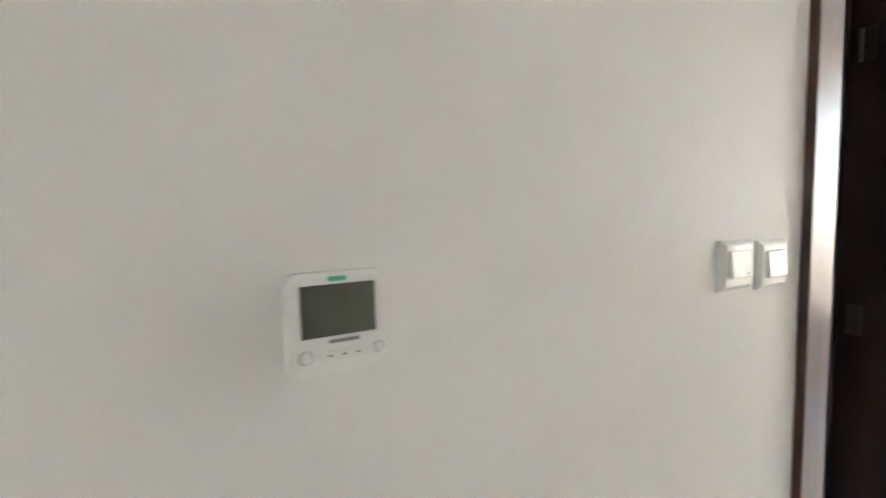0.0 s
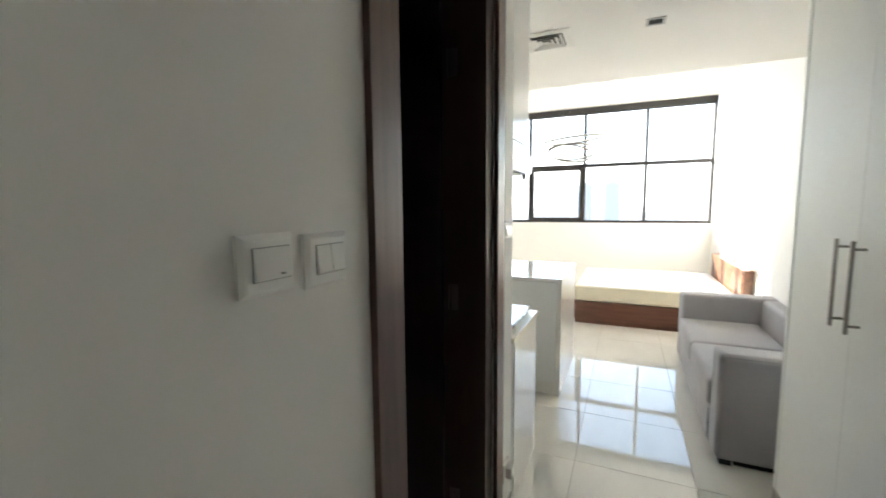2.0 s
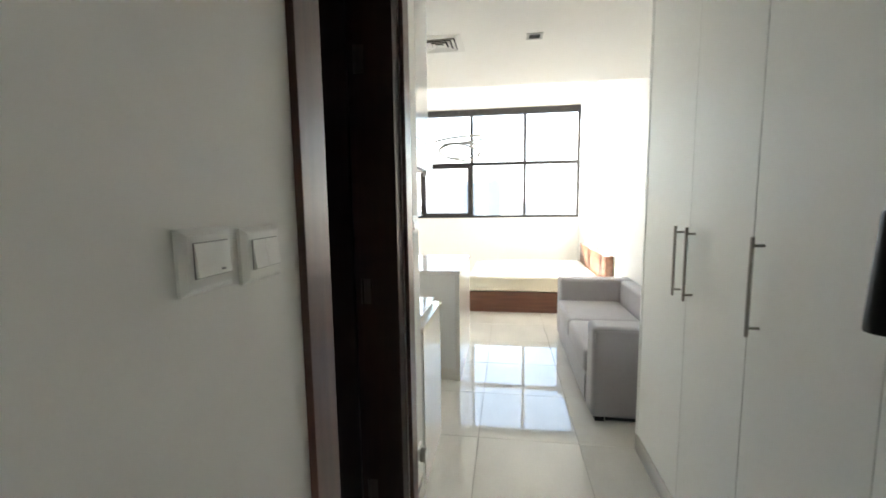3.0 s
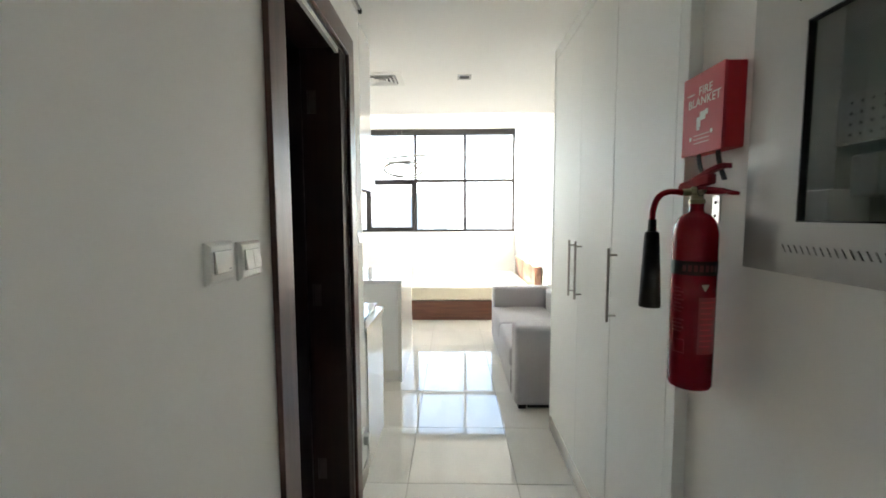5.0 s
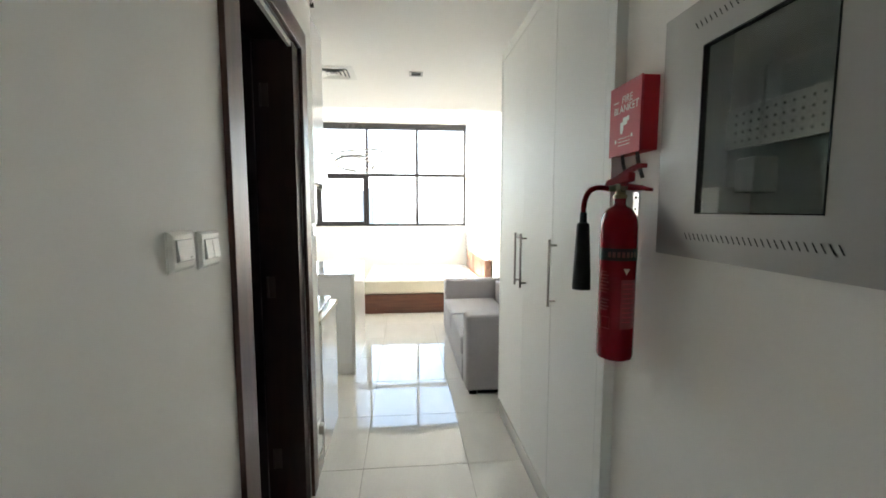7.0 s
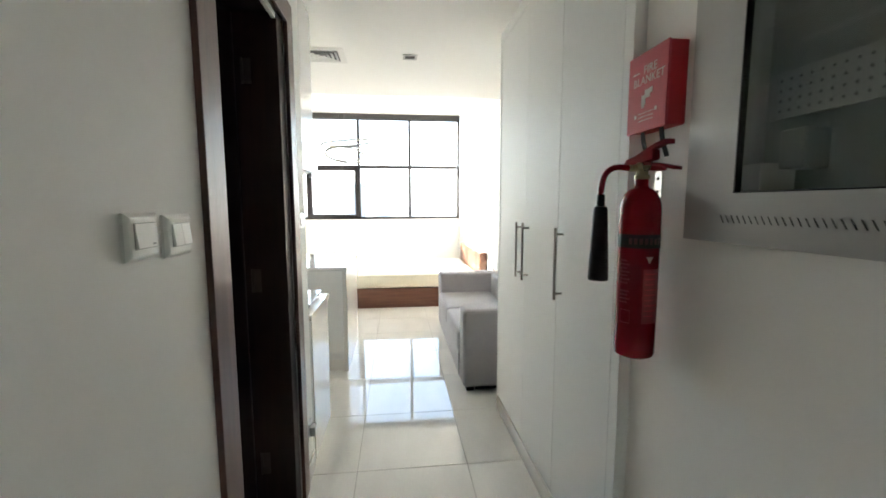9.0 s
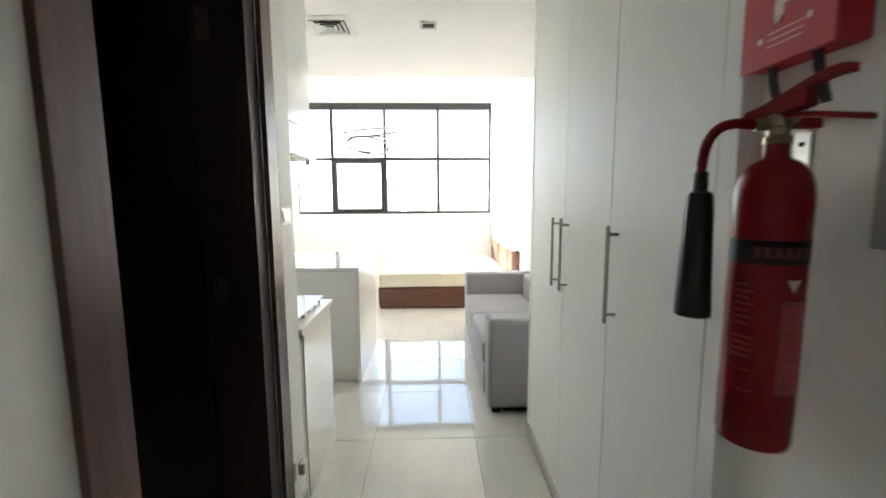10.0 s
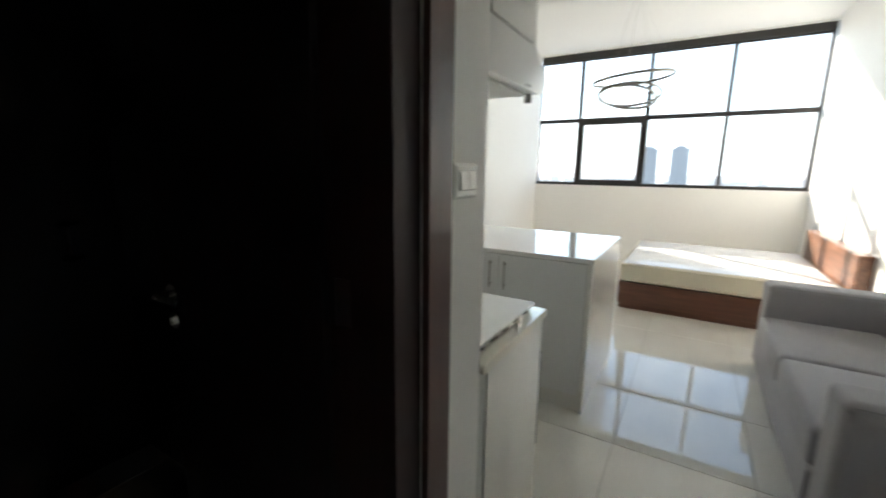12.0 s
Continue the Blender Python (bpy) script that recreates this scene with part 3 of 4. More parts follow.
def extinguisher():
    cx, cy, z0, r = 0.473, -0.512, 1.022, 0.052
    e = thing("fire_extinguisher", (cx, cy, z0), "red fire extinguisher with a black horn hung on the wall", "fire extinguisher")
    prof = [(0, 0.006), (r - 0.016, 0.003), (r - 0.010, 0), (r - 0.003, 0.004), (r, 0.014), (r, 0.395)]
    prof += [(0.018 + (r - 0.018) * math.cos(a), 0.395 + 0.062 * math.sin(a)) for a in [math.pi / 2 * i / 9 for i in range(1, 9)]]
    prof += [(0.0185, 0.459), (0.0165, 0.464), (0.0165, 0.486), (0, 0.486)]
    part("cylinder", add_lathe(bmesh.new(), (cx, cy, z0), prof, 48), RED_PAINT, e, "", True)
    part("band_label", add_lathe(bmesh.new(), (cx, cy, z0), [(r - 0.001, 0.300), (r + 0.0006, 0.300), (r + 0.0006, 0.336), (r - 0.001, 0.336)], 48), BLACK_LABEL, e, "black label band", True)

    def patch(a0, a1, za, zb, off=0.0008):
        bm = bmesh.new()
        n = 8
        inner, outer = [], []
        for rad, store in ((r - 0.001, inner), (r + off, outer)):
            for z in (za, zb):
                store.append([bm.verts.new((cx + rad * math.cos(radians(a0 + (a1 - a0) * i / n)), cy + rad * math.sin(radians(a0 + (a1 - a0) * i / n)), z0 + z)) for i in range(n + 1)])
        for i in range(n):
            bm.faces.new((outer[0][i], outer[0][i + 1], outer[1][i + 1], outer[1][i]))
            bm.faces.new((inner[0][i], inner[0][i + 1], outer[0][i + 1], outer[0][i]))
            bm.faces.new((inner[1][i], inner[1][i + 1], outer[1][i + 1], outer[1][i]))
        return bm

    part("instruction_label", patch(165, 222, 0.10, 0.245), RED_LABEL, e, "paler red instruction label", True)
    for i in range(9):
        z = 0.235 - 0.014 * i
        part("print_bar", patch(170, 216 - (i % 3) * 8, z - 0.0035, z, 0.0014), RED_FACE, e)
    part("triangle_mark", add_prism(bmesh.new(), [(cy + 0.009, z0 + 0.278), (cy - 0.009, z0 + 0.278), (cy, z0 + 0.260)], cx - r - 0.0015, cx - r + 0.002, "x"), PALE_PRINT, e, "pale triangle mark")
    for i in range(11):
        z = 0.268 - 0.010 * i - (0.012 if i > 6 else 0)
        part("print_bar", patch(98, 120 + (i * 7) % 13, z - 0.0035, z, 0.0008), RED_LABEL, e)
    for z in (0.098, 0.132):
        part("print_bar", patch(104, 134, z, z + 0.0016, 0.0008), RED_LABEL, e)
    for a in (104, 132.5):
        part("print_bar", patch(a, a + 1.5, 0.0998, 0.1318, 0.0008), RED_LABEL, e)
    for i in range(7):
        part("band_print", patch(122 + 14 * i, 131 + 14 * i, 0.310, 0.326, 0.0011), BAND_PRINT, e)
    bm = add_lathe(bmesh.new(), (cx, cy, z0), [(0, 0.480), (0.019, 0.480), (0.019, 0.490), (0.015, 0.493), (0.015, 0.503), (0.018, 0.506), (0.018, 0.518), (0.012, 0.525), (0, 0.525)], 24)
    add_rod(bm, (cx, cy, z0 + 0.511), (cx + 0.006, cy + 0.034, z0 + 0.509), 0.010, 0.009, 16)
    add_rod(bm, (cx, cy, z0 + 0.512), (cx - 0.030, cy, z0 + 0.512), 0.008, 0.006, 16)
    part("valve", bm, BRASS, e, "dull brass valve", True)

    def bar(points, w, h):
        bm = bmesh.new()
        head = Matrix.Translation((cx, cy, 0)) @ pose(0, 0, 0, 0, 0, 11) @ Matrix.Translation((-cx, -cy, 0))
        pts = [Vector(p) for p in points]
        rows = [[bm.verts.new(head @ (p + Vector((0, s * w, q * h)))) for s, q in ((-1, -1), (1, -1), (1, 1), (-1, 1))] for p in pts]
        for p, q in zip(rows, rows[1:]):
            for k in range(4):
                bm.faces.new((p[k], p[(k + 1) % 4], q[(k + 1) % 4], q[k]))
        bm.faces.new(rows[0]), bm.faces.new(rows[-1])
        bmesh.ops.bevel(bm, geom=bm.edges[:], offset=0.0015, segments=1, affect="EDGES")
        return bm

    zt = z0 + 0.535
    part("squeeze_lever", bar(bezier((cx + 0.058, cy, zt - 0.012), (cx - 0.01, cy, zt + 0.010), (cx - 0.06, cy, zt + 0.040), (cx - 0.092, cy, zt + 0.032), 10), 0.010, 0.006), RED_LEVER, e, "", True)
    part("carry_handle", bar(bezier((cx + 0.040, cy, zt - 0.016), (cx - 0.04, cy, zt - 0.010), (cx - 0.08, cy, zt - 0.028), (cx - 0.116, cy, zt - 0.034), 10), 0.011, 0.004), RED_LEVER, e, "", True)
    part("lever_cheek", bar([(cx + 0.050, cy, zt - 0.012), (cx + 0.01, cy, zt - 0.004), (cx - 0.045, cy, zt + 0.006)], 0.0125, 0.012), RED_LEVER, e, "", True)
    part("safety_tie", add_tube(bmesh.new(), bezier((cx - 0.02, cy + 0.012, zt - 0.012), (cx - 0.035, cy + 0.02, zt - 0.045), (cx - 0.06, cy + 0.02, zt - 0.045), (cx - 0.058, cy + 0.01, zt - 0.014)), 0.0008, 6), BLACK, e, "thin black safety tie", True)
    hx, hy = 0.495, -0.411
    part("hose", add_tube(bmesh.new(), bezier((cx + 0.006, cy + 0.034, z0 + 0.509), (cx + 0.012, cy + 0.085, z0 + 0.522), (hx, hy + 0.004, z0 + 0.50), (hx, hy, z0 + 0.428), 18), 0.0078, 14), RED_PAINT, e, "red bent swivel pipe", True)
    horn = part("horn", add_lathe(bmesh.new(), (hx, hy, z0), [(0, 0.212), (0.021, 0.212), (0.0265, 0.208), (0.0270, 0.216), (0.0185, 0.400), (0.0165, 0.407), (0.0105, 0.410), (0.0100, 0.440), (0, 0.440)], 32), BLACK, e, "black plastic discharge horn", True)
    bm = add_prism(bmesh.new(), round_rect(cx + 0.019, cx + 0.048, z0 + 0.430, z0 + 0.502, 0.005), WR, WR + 0.004, "y")
    bk = part("wall_bracket", bm, ZINC, e, "bright zinc wall bracket", True)
    # black discs stand in for the plate's two dark holes
    for z in (0.449, 0.484):
        rod("bracket_hole", (cx + 0.0335, WR + 0.004, z0 + z), (cx + 0.0335, WR + 0.0065, z0 + z), 0.004, BLACK, bk)
    part("bracket_arm", add_box(bmesh.new(), (cx + 0.004, WR, z0 + 0.505), (cx + 0.018, cy - 0.012, z0 + 0.521), 0.002), RED_LEVER, e)


extinguisher()


def panel_cabinet():
    x0, x1, z0, z1, yf = -0.225, 0.374, 1.353, 1.955, -0.567
    g0, g1, h0, h1 = -0.078, 0.229, 1.460, 1.845
    c = thing("wall_cabinet", ((x0 + x1) / 2, WR, z0), "grey metal glazed distribution cabinet set into the wall", "cabinet")
    bm = bmesh.new()
    for a, b in (((x0, z0), (x1, h0)), ((x0, h1), (x1, z1)), ((x0, h0), (g0, h1)), ((g1, h0), (x1, h1))):
        add_box(bm, (a[0], yf - 0.012, a[1]), (b[0], yf, b[1]))
    bmesh.ops.remove_doubles(bm, verts=bm.verts, dist=1e-5)
    door = part("door_frame", bm, GREY_METAL, c)
    bm = bmesh.new()
    for a, b in (((x0 + 0.004, z0 + 0.004), (x1 - 0.004, z0 + 0.02)), ((x0 + 0.004, z1 - 0.02), (x1 - 0.004, z1 - 0.004)), ((x0 + 0.004, z0 + 0.02), (x0 + 0.02, z1 - 0.02)), ((x1 - 0.02, z0 + 0.02), (x1 - 0.004, z1 - 0.02))):
        add_box(bm, (a[0], WR - 0.001, a[1]), (b[0], yf - 0.0125, b[1]))
    part("flange", bm, GREY_METAL, c)
    # solid dark strips on the face give the shade of open slots
    for row in (1.405, 1.899):
        for i in range(26):
            x = 0.256 - (0.256 + 0.110) * i / 25
            bm = add_prism(bmesh.new(), [(x - 0.006, row - 0.008), (x - 0.0035, row - 0.008), (x + 0.006, row + 0.008), (x + 0.0035, row + 0.008)], yf - 0.001, yf + 0.0006, "y")
            part("louvre", bm, SLOT_SHADE, door)
    bm = bmesh.new()
    for a, b in (((g0 - 0.0005, h0 - 0.0005), (g1 + 0.0005, h0 + 0.0025)), ((g0 - 0.0005, h1 - 0.0025), (g1 + 0.0005, h1 + 0.0005)), ((g0 - 0.0005, h0 + 0.0025), (g0 + 0.0025, h1 - 0.0025)), ((g1 - 0.0025, h0 + 0.0025), (g1 + 0.0005, h1 - 0.0025))):
        add_box(bm, (a[0], yf - 0.014, a[1]), (b[0], yf + 0.0015, b[1]))
    part("gasket", bm, BLACK, door, "black rubber glazing gasket")
    box("glass", (g0 + 0.002, yf - 0.008, h0 + 0.002), (g1 - 0.002, yf - 0.004, h1 - 0.002), COVER_GLASS, door, "grey-tinted glass")
    yb = WR - 0.13
    bm = bmesh.new()
    a0, a1, b0, b1 = -0.2, 0.32, 1.38, 1.925
    add_box(bm, (a0, yb - 0.002, b0), (a1, yb, b1))
    add_box(bm, (a0, yb, b0), (a0 + 0.002, WR - 0.002, b1)), add_box(bm, (a1 - 0.002, yb, b0), (a1, WR - 0.002, b1))
    add_box(bm, (a0 + 0.002, yb, b0), (a1 - 0.002, WR - 0.002, b0 + 0.002)), add_box(bm, (a0 + 0.002, yb, b1 - 0.002), (a1 - 0.002, WR - 0.002, b1))
    part("back_box", bm, BOX_INSIDE, c, "dark grey inner box")
    yp = yb + 0.05
    plate = box("mounting_strip", (-0.19, yp, 1.612), (0.262, yp + 0.004, 1.706), BOX_PLATE, c, "perforated pale metal strip", 0.001)
    # grey discs on the plate paint the shade of its holes
    for j in range(4):
        for i in range(20):
            x, z = 0.232 - 0.0208 * i, 1.6285 + 0.0204 * j
            rod("hole", (x, yp + 0.003, z), (x, yp + 0.0046, z), 0.0033, GREY_PLASTIC, plate, seg=10)
    box("terminal_box", (0.165, yb + 0.001, 1.508), (0.220, yb + 0.06, 1.588), BOX_PLATE, c, "pale terminal box", 0.004)
    box("terminal_cover", (0.234, yb + 0.001, 1.455), (0.305, yb + 0.085, 1.524), PLASTIC, c, "white terminal cover", 0.003)


panel_cabinet()


def wardrobe():
    yf, x0, x1 = -0.55, 0.603, 2.155
    w = thing("wardrobe", (1.38, -0.82, 0), "tall white lacquered built-in wardrobe with three doors and bar handles", "wardrobe")
    zb, zt = 0.105, 2.455
    for n, a, b in (("side_panel", (x0, ROOM_R + 0.002, 0.0), (0.655, yf + 0.002, LOW - 0.001)), ("side_panel", (2.125, ROOM_R + 0.002, 0.0), (x1, yf + 0.002, LOW - 0.001)), ("top_filler", (0.6555, ROOM_R + 0.002, zt + 0.004), (2.1245, yf, LOW - 0.001))):
        box(n, a, b, LACQUER, w, "", 0.0015, 1)
    # added dark sheet; its colour gives the shade seen between the doors
    box("gap_shade_sheet", (0.6555, yf - 0.05, zb), (2.1245, yf - 0.03, zt), GAP, w)
    edges = [0.658, 1.131, 1.578, 2.122]
    half = [0.0015, 0.0015, 0.0004, 0.0015]
    for i in range(3):
        a, b = edges[i] + half[i], edges[i + 1] - half[i + 1]
        door = box("door", (a, yf - 0.02, zb + 0.004), (b, yf, zt), LACQUER, w, "", 0.0015, 1)
        box("edge_strip", (a - 0.0002, yf - 0.019, zb + 0.006), (a + 0.0002, yf - 0.001, zt - 0.002), LACQUER_EDGE, door)
        hx = (1.072, 1.524, 1.636)[i]
        bm = add_rod(bmesh.new(), (hx, -0.516, 1.036), (hx, -0.516, 1.338), 0.0058, seg=16)
        for z in (1.062, 1.312):
            add_rod(bm, (hx, -0.5495, z), (hx, -0.516, z), 0.0045, seg=12)
        part("bar_handle", bm, STEEL, door, "brushed steel bar handle", True)
    bm = add_box(bmesh.new(), (x0, yf - 0.05, 0), (x1, yf + 0.003, zb - 0.002), 0.002)
    part("plinth", bm, SKIRT, w, "grey tiled plinth", True)


wardrobe()


# ---- kitchen ----
def kitchen_unit():
    u = thing("base_unit", (1.93, 1.35, 0), "white gloss kitchen base unit with built-in oven", "kitchen unit")
    y0, y1, zt = 0.606, 2.425, 0.815
    box("side_panel", (1.69, y0, 0.0), (2.195, y0 + 0.018, zt), KITCHEN_SIDE, u, "gloss white end panel", 0.001, 1)
    box("filler", (XK + 0.001, y0 + 0.006, 0), (1.6895, y0 + 0.018, zt), LACQUER_EDGE, u)
    box("body", (XK + 0.001, y0 + 0.0185, 0.10), (2.178, y1, zt), KITCHEN, u)
    box("plinth", (XK + 0.05, y0 + 0.0185, 0), (2.14, y1, 0.099), KITCHEN_SIDE, u)
    oven = box("oven_door", (2.1955, y0 + 0.001, 0.25), (2.217, 1.22, 0.665), BLACK, u, "black oven front", 0.003)
    bm = add_rod(bmesh.new(), (2.245, 0.68, 0.62), (2.245, 1.16, 0.62), 0.007)
    for y in (0.72, 1.12):
        add_rod(bm, (2.213, y, 0.62), (2.245, y, 0.62), 0.006)
    part("oven_handle", bm, STEEL, oven, "steel oven handle", True)
    box("drawer_front", (2.1785, y0 + 0.02, 0.104), (2.198, 1.22, 0.246), KITCHEN, u, "", 0.001, 1)
    box("control_fascia", (2.1785, y0 + 0.02, 0.669), (2.198, 1.22, zt - 0.002), KITCHEN, u, "", 0.001, 1)
    for a, b in ((1.223, 1.82), (1.823, 2.42)):
        d = box("door", (2.1785, a, 0.104), (2.198, b, zt - 0.002), KITCHEN, u, "", 0.001, 1)
        bm = add_rod(bmesh.new(), (2.225, a + 0.05, 0.60), (2.225, a + 0.05, 0.76), 0.0055)
        for z in (0.62, 0.74):
            add_rod(bm, (2.197, a + 0.05, z), (2.225, a + 0.05, z), 0.0045)
        part("bar_handle", bm, STEEL, d, "", True)
    bm = add_prism(bmesh.new(), round_rect(XK + 0.001, 2.216, 0.8155, 0.846, 0.010, 4), 0.596, y1, "y")
    tagged(part("worktop", bm, BULLNOSE, None, "cream-edged white quartz worktop on the base units", True), category="worktop")


kitchen_unit()


def hob():
    h = thing("gas_hob", (1.92, 0.92, 0.846), "built-in gas hob under a flat tempered glass lid", "hob")
    x0, x1, y0, y1, z = 1.68, 2.165, 0.632, 1.20, 0.847
    box("tray", (x0 + 0.01, y0 + 0.012, z - 0.001), (x1 - 0.015, y1 - 0.012, z + 0.022), BLACK, h, "black hob tray", 0.003)
    for i in range(5):
        x = x0 + 0.045 + 0.095 * i
        box("lid_clip", (x, y0 + 0.004, z + 0.003), (x + 0.045, y0 + 0.0115, z + 0.021), CHROME, h, "small chrome lid clip", 0.002)
    part("glass_lid", add_prism(bmesh.new(), round_rect(x0, x1 + 0.005, y0, y1, 0.008, 4), z + 0.0225, z + 0.031, "z"), HOB_GLASS, h, "pale tempered glass lid", True)



hob()


def wall_units():
    z0, zt, x1 = 1.762, 2.52, 2.002
    g = "wall units over the hob"
    for k, (a, b) in enumerate(((0.622, 1.222), (1.2235, 1.823), (1.8245, 2.424))):
        u = thing("wall_unit", (1.82, (a + b) / 2, z0), "white gloss kitchen wall unit above the cooker hood" if k == 0 else "white gloss kitchen wall unit with a plain door", "kitchen unit", g)
        box("body", (1.676, a, z0), (x1 - 0.02, b, zt), KITCHEN, u, "", 0.001, 1)
        box("door", (x1 - 0.019, a + 0.001, z0 - 0.012), (x1, b - 0.001, zt), KITCHEN, u, "", 0.0015, 1)
        box("back_filler", (XK + 0.001, a + 0.012, z0), (1.6755, b, zt), LACQUER_EDGE, u)
    h = thing("cooker_hood", (1.86, 0.92, 1.60), "slim white cooker hood with a rounded front", "cooker hood")
    out = [(XK + 0.002, 1.626), (2.060, 1.626), (2.095, 1.631), (2.120, 1.645), (2.133, 1.664), (2.134, 1.686), (2.122, 1.704), (2.095, 1.716), (2.062, 1.724), (2.035, 1.738), (2.015, 1.7605), (XK + 0.002, 1.7605)]
    part("canopy", add_prism(bmesh.new(), out, 0.626, 1.222, "y"), KITCHEN, h, "", True)
    box("filter_tray", (XK + 0.03, 0.66, 1.616), (2.02, 1.19, 1.6255), VENT_METAL, h, "white grease filter tray", 0.003)
    box("pull_tab", (2.028, 0.640, 1.596), (2.040, 0.662, 1.6258), GREY_PLASTIC, h, "small grey pull tab", 0.002)
    box("print_bar", (1.935, 0.6252, 1.634), (1.985, 0.6262, 1.640), MARK, h)


wall_units()


def peninsula():
    x0, x1, y0, y1, zt = 2.935, 3.866, 0.566, 2.425, 0.885
    p = thing("peninsula_unit", (3.3, 1.5, 0), "white gloss breakfast peninsula unit standing across the kitchen", "kitchen unit")
    box("end_panel", (x0 - 0.002, y0, 0), (x1 - 0.006, y0 + 0.03, zt), KITCHEN_SIDE, p, "gloss white end panel reaching the floor", 0.0015, 1)
    box("body", (x0 + 0.021, y0 + 0.0305, 0.10), (3.52, y1, zt), KITCHEN, p)
    box("plinth", (x0 + 0.025, y0 + 0.0305, 0), (3.50, y1, 0.099), KITCHEN_SIDE, p)
    for i, (a, b) in enumerate(((0.598, 1.112), (1.115, 1.63), (1.633, 2.02), (2.023, 2.42))):
        d = box("door", (x0, a, 0.104), (x0 + 0.0205, b, zt - 0.004), KITCHEN, p, "", 0.0015, 1)
        hy = b - 0.045 if i % 2 == 0 else a + 0.045
        bm = add_rod(bmesh.new(), (x0 - 0.03, hy, 0.675), (x0 - 0.03, hy, 0.845), 0.0055)
        for z in (0.695, 0.825):
            add_rod(bm, (x0 + 0.001, hy, z), (x0 - 0.03, hy, z), 0.0045)
        part("bar_handle", bm, STEEL, d, "brushed steel bar handle", True)
    tagged(box("breakfast_counter", (x0 - 0.012, y0 - 0.006, zt + 0.0005), (x1, y1, 0.913), STONE, None, "polished white quartz slab lying on the peninsula unit", 0.003), category="counter")


peninsula()


# ---- living space ----
def sofa():
    x0, x1, yf, yb, h = 2.42, 4.30, -0.352, ROOM_R + 0.012, 0.642
    s = thing("sofa", (3.36, -0.72, 0), "low grey fabric two-seat sofa with square arms", "sofa")
    aw = 0.20
    for a in (x0, x1 - aw):
        arm = box("arm", (a, yb + 0.001, 0.03), (a + aw, yf, h), SOFA_FABRIC, s, "", 0.034, 5)
        loop = [(u, v) for u, v in round_rect(yb + 0.02, yf - 0.018, 0.06, h - 0.018, 0.02, 4)]
        part("piping", add_tube(bmesh.new(), [(a + 0.008, u, v) for u, v in loop], 0.0045, 8, True), SOFA_PIPING, arm, "", True)
    box("backrest", (x0 + aw + 0.001, yb + 0.002, 0.10), (x1 - aw - 0.001, yb + 0.14, h - 0.004), SOFA_FABRIC, s, "", 0.03, 4)
    box("base", (x0 + aw + 0.001, yb + 0.14, 0.03), (x1 - aw - 0.001, yf + 0.000, 0.25), SOFA_FABRIC, s, "", 0.012, 2)
    mid = (x0 + x1) / 2
    for a, b in ((x0 + aw + 0.004, mid - 0.002), (mid + 0.002, x1 - aw - 0.004)):
        bm = add_box(bmesh.new(), (a, yb + 0.145, 0.252), (b, yf + 0.016, 0.425), 0.035, 4)
        part("seat_cushion", bm, SOFA_FABRIC, s, "", True)
    # black strip laid on the front as the shade of the arm gap
    box("gap_shade_strip", (x0 + aw + 0.012, yf - 0.004, 0.05), (x0 + aw + 0.030, yf + 0.002, 0.23), BLACK, s, "black strip for the shaded gap beside the arm")
    for x in (x0 + 0.02, x1 - 0.08):
        for y in (yf - 0.09, yb + 0.03):
            box("foot", (x, y, 0.0), (x + 0.06, y + 0.06, 0.034), BLACK, s, "black plastic foot", 0.003)
    box("skid", (x0 + 0.03, yb + 0.1, 0.004), (x0 + 0.05, yf - 0.1, 0.034), BLACK, s)


sofa()


